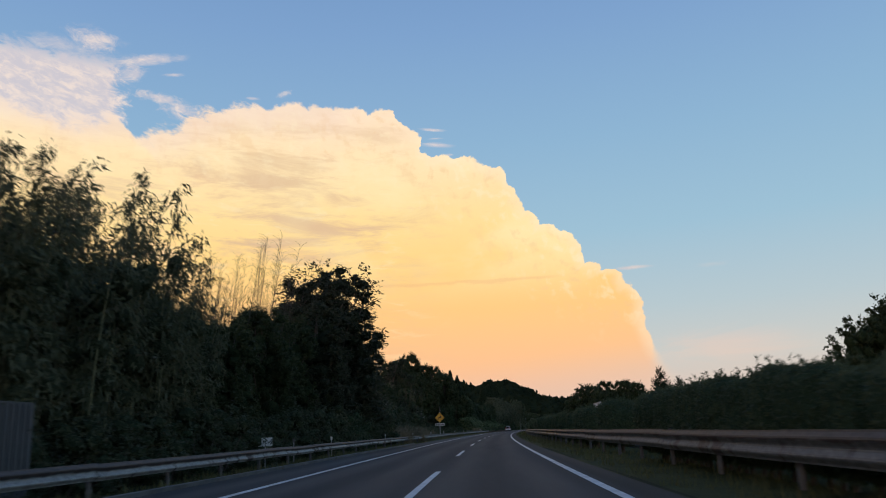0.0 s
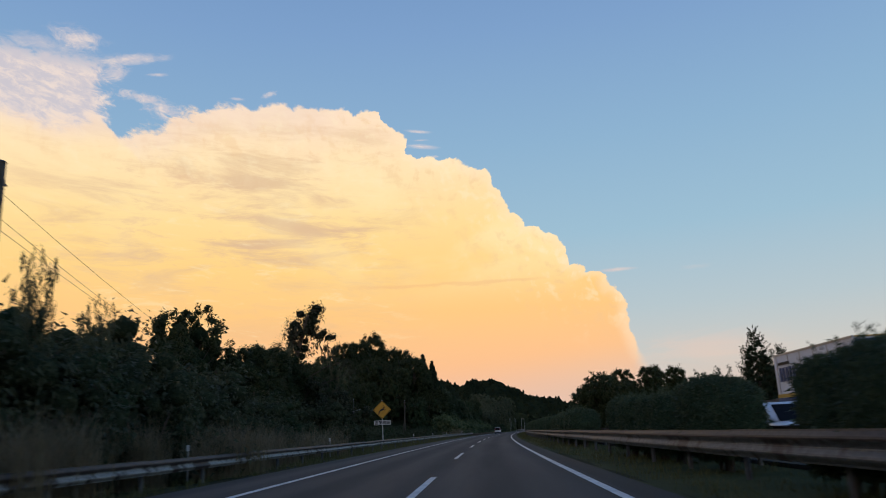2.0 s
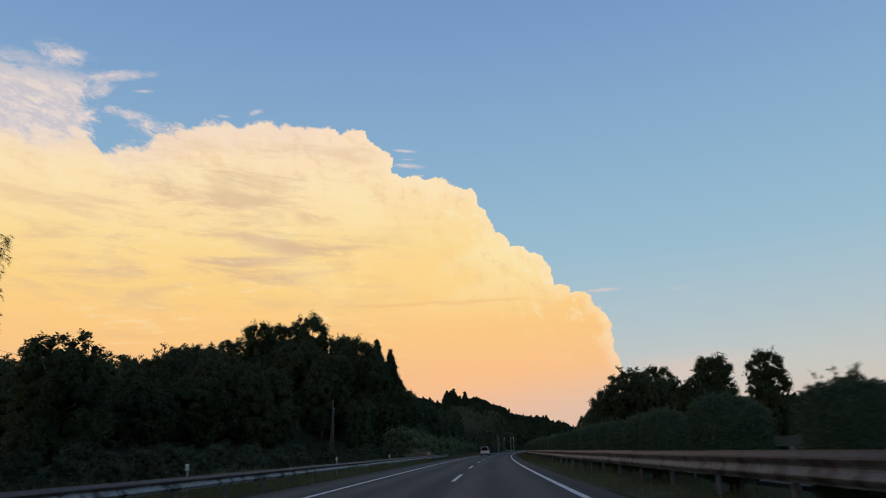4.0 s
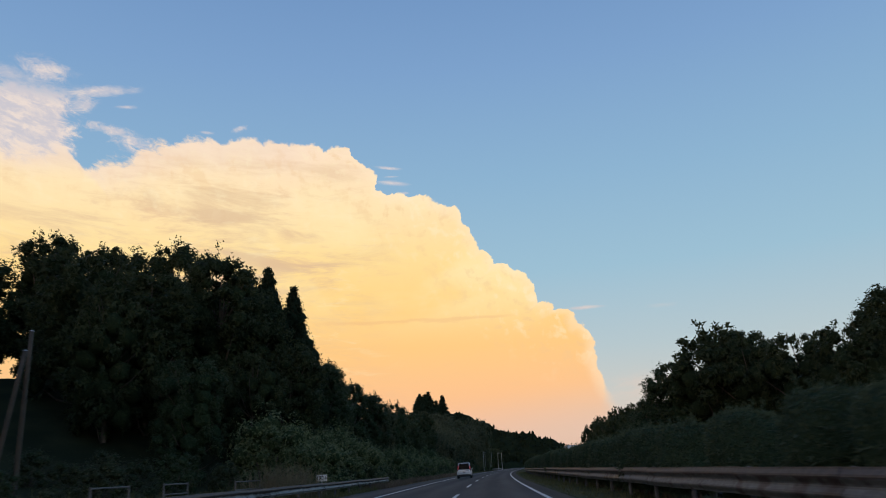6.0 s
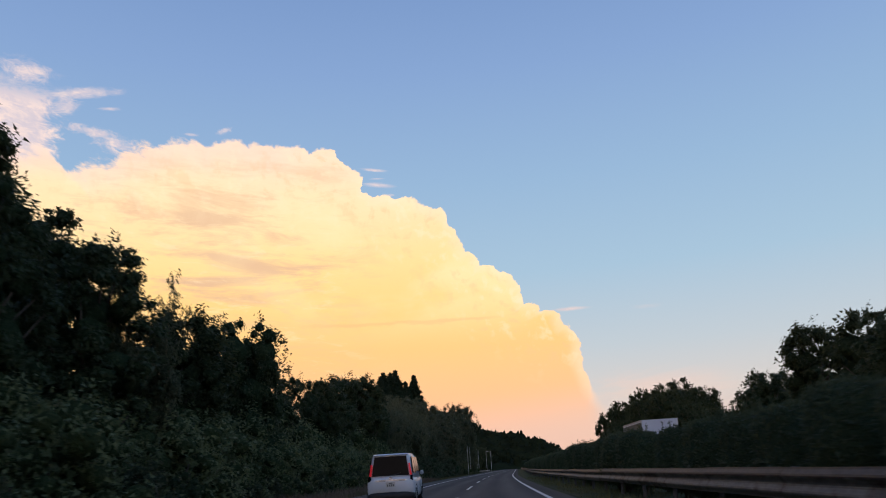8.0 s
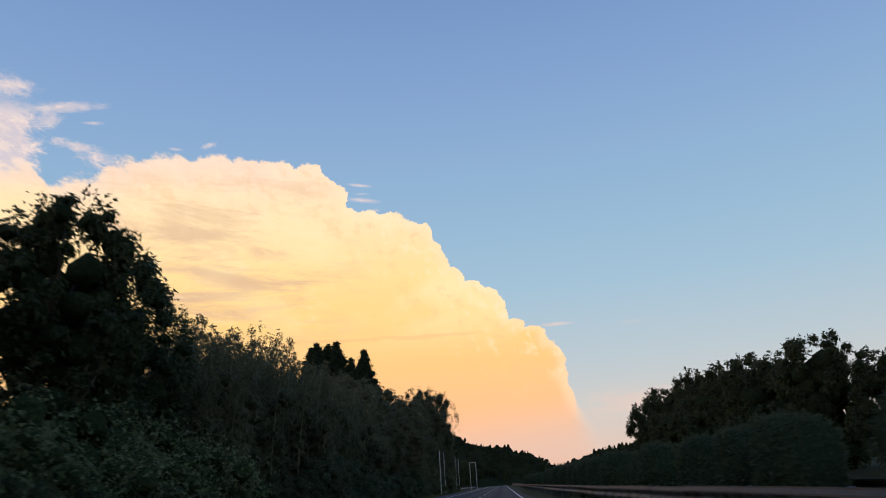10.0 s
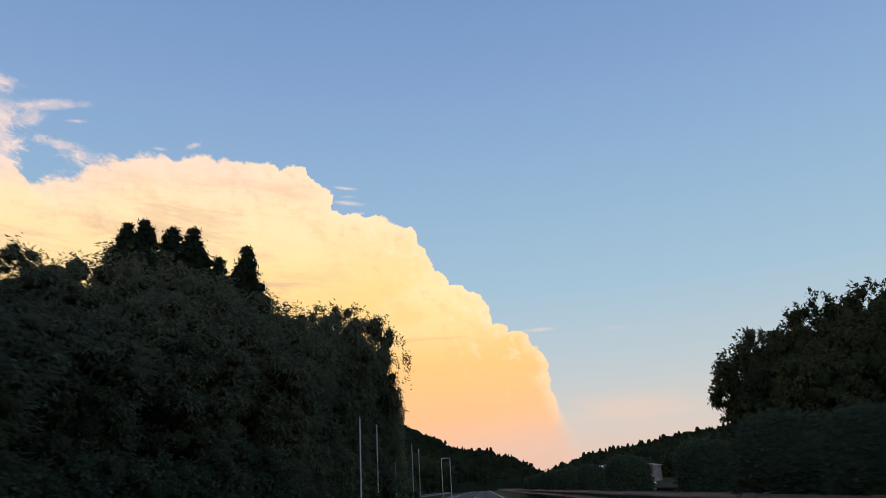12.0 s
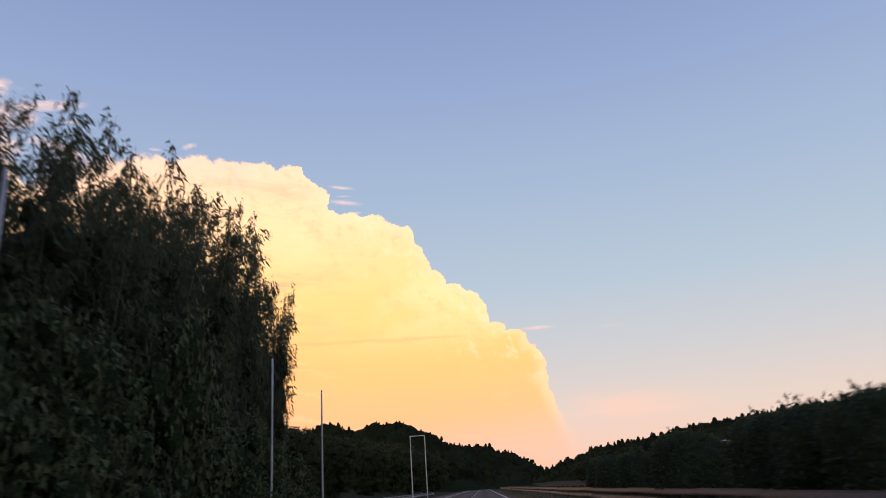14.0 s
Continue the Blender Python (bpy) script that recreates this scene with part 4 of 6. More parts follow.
def hedge_bush(seed, tall=2.0, wide=0.76, length=0.84):
    """Clipped round-shouldered bush of the median: dense core, small leaves, a few loose shoots."""
    rg = np.random.default_rng(seed)
    verts, faces, cols, rows = [], [], 30, 18
    for j in range(rows + 1):
        v = -pi / 2 + pi * j / rows
        for i in range(cols):
            a = 2 * pi * i / cols
            c, s, k, z = cos(a), sin(a), cos(v), sin(v)
            x, y = math.copysign(abs(c) ** 0.85, c) * abs(k) ** 0.5, math.copysign(abs(s) ** 0.85, s) * abs(k) ** 0.5
            z = math.copysign(abs(z) ** 0.75, z)
            p = Vector((x * 1.6, y * 1.6, z * 2 + seed))
            d = 0.93 + 0.11 * noise.noise(p) + 0.06 * noise.noise(p * 3.1)
            verts.append((x * wide * d, y * length * d, tall * (0.56 + 0.43 * z * d)))
    for j in range(rows):
        for i in range(cols):
            k = (i + 1) % cols
            faces.append((j * cols + i, j * cols + k, (j + 1) * cols + k, (j + 1) * cols + i))
    skin = np.array(verts)
    quad = np.array(faces)[rg.integers(0, len(faces), 2800)]
    w = rg.dirichlet((1, 1, 1, 1), len(quad))[:, :, None]
    pos = (skin[quad] * w).sum(1)
    aim = pos - np.array((0, 0, tall * 0.5))
    aim = aim / np.linalg.norm(aim, axis=1)[:, None] * 0.7
    pos = pos + aim * rg.uniform(-0.03, 0.09, (len(pos), 1))
    blades = [leaves(rg, pos, 0.046, 1.9, -0.1, aim)]
    for _ in range(9):
        a, r = rg.uniform(0, 2 * pi), rg.uniform(0.1, 0.6)
        h = rg.uniform(0.06, 0.3)
        st = np.array((cos(a) * r * wide, sin(a) * r * length, tall * 0.97))
        up = np.array((rg.normal() * 0.12, rg.normal() * 0.12, 1.0))
        f = rg.uniform(0, 1, (22, 1))
        blades.append(leaves(rg, st + up * h * f + rg.normal(size=(22, 3)) * 0.025, 0.03, 2.2, -0.5, np.repeat(up[None], 22, 0)))
    stems = [tube([Vector((0, y, -0.2)), Vector((0.1, y * 1.1, tall * 0.5))], [0.05, 0.03], 5) for y in (-0.35, 0.0, 0.4)]
    return plant("hedge_bush", "clipped dark green hedge bush in the median", "hedge", stems, ([(verts, [f[:3] for f in faces] + [(f[0], f[2], f[3]) for f in faces])], blades), BARK, HEDGE, crown_name="foliage")


def scatter_grass(name, label, spots, mat, tall, blades, width=0.012, spread=0.22, seed=5):
    """Tufts of bent blades, one object."""
    rg = np.random.default_rng(seed)
    vs, fs, k = [], [], 0
    for p, f in spots:
        n = int(blades)
        a = rg.uniform(0, 2 * pi, n)
        h = tall * f * rg.uniform(0.5, 1.1, n)
        base = np.array(p[:]) + np.stack([rg.normal(size=n) * spread, rg.normal(size=n) * spread, np.zeros(n)], 1)
        out = np.stack([np.cos(a), np.sin(a), np.zeros(n)], 1)
        side = np.stack([-np.sin(a), np.cos(a), np.zeros(n)], 1) * width
        bend = rg.uniform(0.15, 0.75, n)[:, None]
        mid = base + out * bend * h[:, None] * 0.3 + np.array((0, 0, 1)) * h[:, None] * 0.62
        tip = base + out * bend * h[:, None] * 0.95 + np.array((0, 0, 1)) * h[:, None] * (1 - 0.3 * bend)
        v = np.stack([base - side, base + side, mid + side * 0.8, mid - side * 0.8, tip], 1).reshape(-1, 3)
        i = np.arange(n)[:, None] * 5 + k
        fs += [tuple(r) for r in (i + np.array((0, 1, 2, 3))).tolist()] + [tuple(r) for r in (i + np.array((3, 2, 4))).tolist()]
        vs.append(v)
        k += 5 * n
    return thing(name, label, "grass", kind="stuff", me=mesh_of(name, np.concatenate(vs).tolist(), fs, mat))

# ---- planting ----
BANK_KIT = [shrub(54, mat=BANK), shrub(55, 3, 2.3, 22, mat=BANK)]
KIT = {
    "bank": BANK_KIT,
    "oak": [broadleaf(11), broadleaf(12, wide=3.8, top=0.5), broadleaf(13, wide=4.6, top=0.7), broadleaf(14, wide=3.4, mat=LEAF_B), broadleaf(15, wide=4.2, top=0.55, mat=LEAF_B), broadleaf(16, wide=3.9, bump=0.85)],
    "far": [broadleaf(71, n=76, leaf=0.19, per=62, sprays=90, core=0.7), broadleaf(72, wide=3.8, top=0.5, n=76, leaf=0.19, per=62, sprays=90, core=0.7), broadleaf(73, wide=4.6, top=0.7, n=80, leaf=0.19, per=62, sprays=90, core=0.7)],
    "vine": [broadleaf(17, wide=2.6, low=0.02, n=90, leaf=0.105, bump=1.3, top=0.75, mat=VINE, label="tree trunk smothered in dark vines"), broadleaf(18, wide=2.2, low=0.02, n=86, leaf=0.105, bump=1.4, top=0.8, mat=VINE, label="tree trunk smothered in dark vines")],
    "cone": [conifer(19)],
    "snag": [vine_snag(25)],
    "slim": [broadleaf(81, wide=2.6, n=94, bump=1.3, top=0.6), broadleaf(82, wide=2.7, n=90, bump=1.35, top=0.5), broadleaf(83, wide=2.5, n=94, bump=1.3, top=0.7, mat=LEAF_B)],
    "weep": [broadleaf(k, wide=w, low=0.02, n=92, leaf=0.085, per=100, bump=1.25, top=t, mat=BAMBOO, sprays=230, long=2.8, droop=0.9, fan=0.3, name="bamboo_thicket", category="bamboo", label="dense thicket of bamboo with drooping leaf fans") for k, w, t in ((91, 3.0, 0.7), (92, 2.7, 0.6), (93, 3.3, 0.75))],
    "cedar": [cedar(21), cedar(22, 12, 5.2)],
    "bamboo": [bamboo(31, 10), bamboo(32, 10, 18), bamboo(33, 10, 14)],
    "dead": [dead_bamboo(41, 10), dead_bamboo(42, 10, 10), dead_bamboo(43, 10, 3, 0.3, 2.2, 0.7)],
    "shrub": [shrub(51), shrub(52, 3, 2.3, 22), shrub(53, 3, 1.8, 18, mat=LEAF_B)],
    "hedge": [hedge_bush(61), hedge_bush(62), hedge_bush(63, 2.0, 0.8, 0.95)],
}
HIGH = {"oak": 10.0, "far": 10.0, "vine": 10.0, "cone": 12.0, "snag": 9.8, "slim": 10.0, "weep": 10.0, "cedar": 12.0, "bamboo": 10.0, "dead": 10.0, "shrub": 3.0, "bank": 3.0, "hedge": 2.0}
USED = set()
PICK = random.Random(7)


def grow(kind, s, o, top, wide=1.0, which=None, label="", group=""):
    """Set a plant so that its top reaches the height top above the road."""
    if kind == "oak" and (abs(o) > 23.5 or s > 475):
        kind = "far"
    if kind in ("oak", "far") and wide < 0.72:
        kind, wide = "slim", wide * 1.5
    k = PICK.randrange(len(KIT[kind])) if which is None else which % len(KIT[kind])
    g = ground_z(s, o)
    f = max(top - g, 0.4) / HIGH[kind]
    src = KIT[kind][k]
    m = Matrix.LocRotScale(at(s, o, g), Euler((0, 0, PICK.uniform(0, 2 * pi) if kind not in ("hedge", "dead", "snag") else heading(s) + PICK.uniform(-0.06, 0.06))), Vector((f * wide, f * wide, f)))
    if (kind, k) in USED:
        ob = copy_thing(src, m)
        ob.scale = m.to_scale()
    else:
        USED.add((kind, k))
        ob = src
        ob.matrix_basis = m
    if label:
        ob["label"] = label
    if group:
        ob["group"] = group
    return ob


def grove(kind, items, which=None, group=""):
    for s, o, z, w in items:
        grow(kind, s, o, z, w, which, group=group)


# left: bamboo, trees and bare dead culms beside the start
grove("bamboo", ((17.6, -13, 10.2, 0.8), (20.8, -13, 11.6, 0.8), (26.6, -13.6, 12.9, 0.7), (23.6, -13.2, 10.8, 0.8), (29, -13.4, 10.4, 0.8), (31.5, -13.6, 9.4, 0.8)))
for k_ in range(16):
    grow("oak", 4 + k_ * 2.6, -15.2 - (k_ * 37 % 11) * 0.7, PICK.uniform(7.2, 8.8), 0.8)
for k_ in range(10):
    grow("oak", 33 + k_ * 3.2, -13.8 - (k_ * 1.3) % 2.5, 7.2 + 0.11 * (k_ * 3.2) + 0.8 * smooth(42, 50, 33 + k_ * 3.2) + PICK.uniform(-1.3, 0.9), 0.6)
for s_, o_, z_ in ((34, -15, 11), (37.8, -15.2, 12.4), (44.5, -15, 13.6), (36, -15.5, 11.2), (39.5, -16, 12.2), (42.5, -15.6, 13.0), (46, -16.4, 13.6), (49, -15.5, 14.2), (52, -16.5, 15), (55.5, -16, 15.8), (57, -16.4, 16.4)):
    grow("dead", s_ + 3.0, o_ - 1.9, 0.98 * (z_ + 2.2 * smooth(46, 58, s_)), 0.9, int(s_) % 2)
grove("vine", ((63.4, -13.3, 15.9, 1.15), (67, -12.6, 12.0, 1.2), (60.5, -14.0, 14.6, 1.0), (69.5, -12.2, 8.8, 1.3), (72, -12.8, 6.4, 1.5), (56, -13.2, 11.4, 1.1)))
for k_ in range(34):
    s_ = -4 + k_ * 2.3
    grow("shrub", s_, -10.7 - PICK.uniform(0, 0.8), PICK.uniform(1.7, 2.7) + 0.8 * smooth(30, 60, s_), 1.0, group="roadside shrubs")

# left: scrub slope, then the vine-covered snag
for k_ in range(28):
    s_ = 74 + k_ * 2.4
    grow("shrub", s_, -11.2 - PICK.uniform(0, 1.2), 4.6 - 3.0 * smooth(74, 112, s_) + PICK.uniform(-0.4, 0.5), 0.85, group="roadside shrubs")
for k_ in range(20):
    s_ = 74 + k_ * 3.2
    grow("shrub", s_, -15 - PICK.uniform(0, 3), 6.2 - 2.4 * smooth(74, 130, s_) + PICK.uniform(-0.4, 0.8), 1.0, group="roadside shrubs")
grove("oak", ((120, -24, 12.2, 0.75), (119, -31, 11, 0.8), (112, -27, 8.0, 0.9), (103, -25, 7.6, 0.9), (95, -27, 7.6, 0.9), (128, -25, 8.6, 0.8), (134, -28, 9.0, 0.9), (150, -22, 6.6, 0.9),
              (141, -19.5, 7.4, 0.8), (126, -19.6, 9.6, 0.7), (122.5, -20.2, 9.2, 0.75), (131.5, -20, 9.8, 0.65), (116, -23.5, 9.0, 0.8), (136, -19, 8.2, 0.7), (129, -19.5, 7.6, 0.8), (158, -26, 7.0, 1.0), (168, -26, 9.5, 0.8), (178, -32, 10, 0.9), (190, -38, 12, 0.9), (146.6, -18.4, 9.6, 0.5)))
grove("bamboo", ((82.5, -13.2, 8.6, 0.3), (86.5, -13.4, 7.4, 0.3), (128.2, -19.6, 11.6, 0.7), (131.5, -20.3, 10.4, 0.6), (147, -18.2, 11.4, 0.55)))
grow("snag", 135.6, -19.9, 14.2, 1.0)
grow("vine", 141, -18.6, 7.4, 1.0)
for s_, o_, z_ in ((133, -20.6, 15.2), (130, -20.8, 14.4)):
    grow("dead", s_, o_, z_, 1.0, 2).rotation_euler = (0, 0, heading(s_) + 0.3)

# left: the wooded hill
for k_ in range(30):
    s_ = 212 + (k_ * 7.3) % 84
    o_ = -27 - (k_ * 5.7) % 30
    grow("oak", s_, o_, min(14 + 0.24 * (s_ - 212), 24) * PICK.uniform(0.85, 1.0) - 0.1 * max(o_ + 40, 0), 0.8)
grove("oak", ((222, -41, 12.5, 1.1), (230, -38, 13.0, 1.0), (225, -33, 9.5, 1.1), (217, -38, 10.5, 1.1), (206, -44, 13.5, 1.1), (199, -50, 13.0, 1.2), (192, -46, 11.5, 1.2), (208, -34, 11.0, 1.1), (200, -36, 10.0, 1.1), (186, -52, 12.5, 1.2), (272, -38, 30.2, 0.55), (263, -40, 27.0, 0.6), (253, -42, 25.6, 0.6), (250, -46, 22.2, 0.7), (243, -45, 18.6, 0.7), (236, -45, 19.3, 0.7), (280, -34, 26.6, 0.55), (284, -29, 23.0, 0.6), (270, -29, 25.0, 0.5), (228, -50, 16, 0.8), (216, -52, 15, 0.9),
              (240, -25, 17.0, 0.7), (247, -22.4, 20.6, 0.6), (236, -26, 15.5, 0.75), (252, -21, 18.2, 0.55), (250, -17, 12.5, 0.7), (243, -18, 11, 0.75), (236, -20, 9.5, 0.8), (259, -16.4, 12.2, 0.65), (264, -17, 12.9, 0.6), (269, -15.6, 11.4, 0.6),
              (274, -14.4, 10.6, 0.65), (281, -14, 9.2, 0.7), (291, -14.6, 10.9, 0.75), (287, -16, 9.0, 0.8), (296, -15, 8.2, 0.8), (303, -15.5, 8.8, 0.8), (309, -14.5, 9.4, 0.75), (317, -15, 10.2, 0.7), (326, -15.4, 11.6, 0.65), (335, -15.2, 12.8, 0.6), (341, -16, 12.2, 0.65)))
grow("bamboo", 275.2, -13, 11.8, 0.45, 2)
grove("cedar", ((257.5, -18.8, 19.6, 0.72), (256, -21.0, 21.3, 0.75), (253, -22.0, 20.2, 0.7)))
for k_ in range(40):
    s_ = 150 + k_ * 2.1
    grow("shrub", s_, -13.2 - (k_ * 2.9) % 9, PICK.uniform(0.9, 1.7) + 0.14 * ((k_ * 2.9) % 9) + 0.8 * smooth(205, 228, s_), 1.0, group="roadside shrubs")
for k_ in range(46):
    s_ = 232 + k_ * 2.5
    grow("bank", s_, -11.0 - PICK.uniform(0, 0.8), 3.0 + PICK.uniform(-0.4, 0.7), 0.95, group="roadside shrubs")
    grow("bank", s_ + 1, -13.6 - PICK.uniform(0, 1.2), 4.6 + PICK.uniform(-0.6, 1.2), 0.9, group="roadside shrubs")

# left: bamboo grove, then the tall mass that leans over the verge
for k_ in range(20):
    s_ = 345 + k_ * 2.0
    o_ = -13.4 - (k_ * 2.7) % 6
    grow("bamboo", s_, o_, 10.6 + (k_ * 1.7 % 2.2) + 0.35 * (-13.4 - o_), 0.8)
grove("bamboo", ((371, -14.6, 13.3, 0.7), (366.5, -16.6, 14.9, 0.75), (377.5, -14.2, 12.4, 0.7), (362, -17, 15, 0.8), (381, -14.5, 9.6, 0.8), (387, -15, 9.0, 0.8)))
for k_ in range(20):
    s_ = 388 + k_ * 2.4
    o_ = -13.2 - (k_ * 3.3) % 11
    grow("weep", s_, o_, 7.0 + 0.58 * (-13.2 - o_) + 6.7 * smooth(392, 428, s_), 1.05)
grove("weep", ((412, -12.6, 10.8, 0.9), (416, -12.5, 12.2, 0.8), (420.5, -12.3, 14.0, 0.75), (424.5, -12, 13.8, 0.75), (428, -11.6, 14.8, 0.7), (432.5, -11.8, 17.2, 0.7), (435.0, -10.0, 16.6, 0.62), (438.5, -9.7, 15.2, 0.52), (438, -10.8, 11.0, 0.65), (433, -11.0, 12.0, 0.6), (430, -11.6, 10.2, 0.85)))
grove("cedar", ((437, -26.4, 26.6, 0.9), (434, -27.2, 25.6, 0.95), (440, -22.1, 25.4, 0.8), (431, -28.5, 25.4, 0.9), (437.5, -24.0, 23.6, 0.8), (428.5, -28.8, 24.2, 0.9)))
grove("bamboo", ((446.8, -11.6, 13.6, 0.6), (450.3, -11.4, 14.4, 0.55), (453, -11.8, 14.6, 0.6), (455.6, -11.6, 16.4, 0.5), (459, -11.8, 15.4, 0.55), (462.4, -11.6, 16.9, 0.45), (466, -11.8, 16.0, 0.45), (470, -11.4, 14.8, 0.35),
                 (449, -14, 13.6, 0.7), (455, -14.5, 16.0, 0.7), (461, -14, 17.6, 0.7), (467, -14, 17.6, 0.7), (473, -13, 15.0, 0.7)))
grove("bank", ((424, -10.4, 5.0, 0.6), (428, -10.2, 4.4, 0.7), (432, -10.0, 5.4, 0.6), (436, -10.0, 4.8, 0.65), (440, -10.0, 5.2, 0.6), (443.5, -10, 5.6, 0.6), (446.4, -9.9, 6.2, 0.55), (449.5, -9.8, 5.2, 0.6), (453.5, -9.8, 8.2, 0.36), (456.5, -9.6, 4.6, 0.6), (460, -9.5, 4.2, 0.6), (464, -9.5, 3.6, 0.65), (468, -9.5, 3.2, 0.7)))
for k_ in range(46):
    s_ = 350 + k_ * 2.6
    grow("shrub", s_, -10.9 - PICK.uniform(0, 0.8), 2.4 + PICK.uniform(-0.5, 1.4) + 1.4 * smooth(395, 430, s_), 0.9, group="roadside shrubs")

# left: woods further on
for k_ in range(48):
    s_ = 478 + k_ * 9.0
    o_ = -15 - (k_ * 8.3) % 26
    grow("oak", s_, o_, 6.5 + 5.0 * smooth(520, 700, s_) + 0.22 * (-15 - o_) + (k_ % 3), 1.0)

# right: clipped bushes of the median, one by one where they stand apart
gap_ = random.Random(3)
BUSHES = [(2 + 1.5 * k, 1.05) for k in range(16)] + [(32.3, 1.12), (39.9, 1.0), (42.2, 1.12), (44.0, 0.95), (49.3, 0.9), (54.5, 0.9), (57.2, 0.95), (61, 0.95), (64.6, 0.9), (68.5, 0.95), (69.8, 1.05), (71.6, 1.2), (73.2, 1.1), (80.0, 1.15), (84.2, 1.1), (86.2, 1.05), (88.8, 1.15), (91.2, 1.1),
    (106.4, 1.15), (108.5, 1.15), (110.6, 1.1), (113.6, 1.1), (115.6, 1.05), (117.6, 1.0), (120.2, 1.0), (123, 0.95), (126, 0.9)]
s_ = 129.5
while s_ < 470:
    if not any(a_ < s_ < b_g for a_, b_g in ((171, 176), (210, 229), (241, 267), (300, 304), (392, 398.5), (405, 409), (412.6, 416.6), (442, 456))):
        BUSHES.append((s_, gap_.uniform(0.95, 1.2)))
    s_ += gap_.choice((2.2, 3.4, 4.2, 5.0, 6.0))
BUSHES += [(210.4, 1.2), (212.6, 1.25), (214.8, 1.2), (219.2, 1.15), (221.3, 1.2), (224.2, 1.1), (226.4, 1.1), (228.4, 1.05), (242.2, 1.1), (244.2, 1.15), (250.4, 1.25), (253, 0.9), (256.8, 1.0), (259.2, 1.0), (261.4, 1.1), (263.8, 1.0), (266.4, 1.1), (411.2, 1.0), (443.4, 1.1), (445.4, 1.15), (451.8, 1.2), (455.2, 0.9)]
for s_, w_ in BUSHES:
    grow("hedge", s_, 5.55, 1.93 - 0.2 * smooth(20, 10, s_) + 0.5 * (w_ - 1) + gap_.uniform(-0.1, 0.1), w_, group="median hedge")
# right: trees past the opposite carriageway
grove("oak", ((107, 51, 14, 0.75), (109, 56, 17, 0.75), (112, 62, 18, 0.8), (104, 60, 14, 0.8), (108, 47.5, 9, 0.8), (150, 36, 6.5, 0.9), (144, 40, 7, 0.9), 
              (231, 38, 13.2, 0.6), (251, 36, 15.2, 0.6), (259, 38, 15, 0.6), (279, 29, 15.4, 0.55), (284, 33, 17.0, 0.6), (292, 29, 12, 0.7),
              (268, 24.4, 15.0, 1.0), (272.5, 22.0, 12.0, 0.95), (274, 19.5, 8.6, 0.8), (264, 27, 13, 0.75), (258, 30, 12.2, 0.8), (250, 31, 11.5, 0.8), (271, 17.8, 6.6, 0.9), (282, 18.5, 7.2, 0.8), (296, 25, 9.6, 0.8), (302, 23.5, 10.0, 0.6), (290, 26, 8.2, 0.9), (308, 22, 7.4, 0.9), (316, 25, 8.0, 0.9),
              (356, 31, 7.6, 0.9), (365, 29, 9.0, 0.8), (374, 28, 11.8, 0.8), (384, 26, 11.6, 0.75), (346, 33, 8.5, 0.9), (336, 32, 8, 0.9), (326, 30, 7.8, 0.9)))
for k_ in range(22):
    s_ = 434 + (k_ * 4.7) % 34
    o_ = 28 + (k_ * 5.3) % 26
    if o_ > 29 + 0.85 * (s_ - 448):
        grow("oak", s_, o_, 10.5 + 0.34 * (o_ - 28) + (k_ % 3) * 0.8, 0.8)
grove("oak", ((458, 38, 17.4, 0.75), (450, 36.5, 19, 0.75), (449, 45, 21, 0.8), (449, 28.6, 14.4, 0.75), (453.5, 32.4, 16.6, 0.75), (465, 43, 19.8, 0.75)))
for k_ in range(20):
    grow("oak", 480 + k_ * 12.0, 30 + (k_ * 9.1) % 40, 4.2 + (k_ * 1.3) % 3 + 0.06 * ((k_ * 9.1) % 40), 1.3)
grove("cone", ((155.6, 32.4, 11.3, 1.05), (160.5, 37, 9.6, 1.1)))
grove("cedar", ((548, 24, 6.0, 1.3), (552, 26, 6.6, 1.3)))


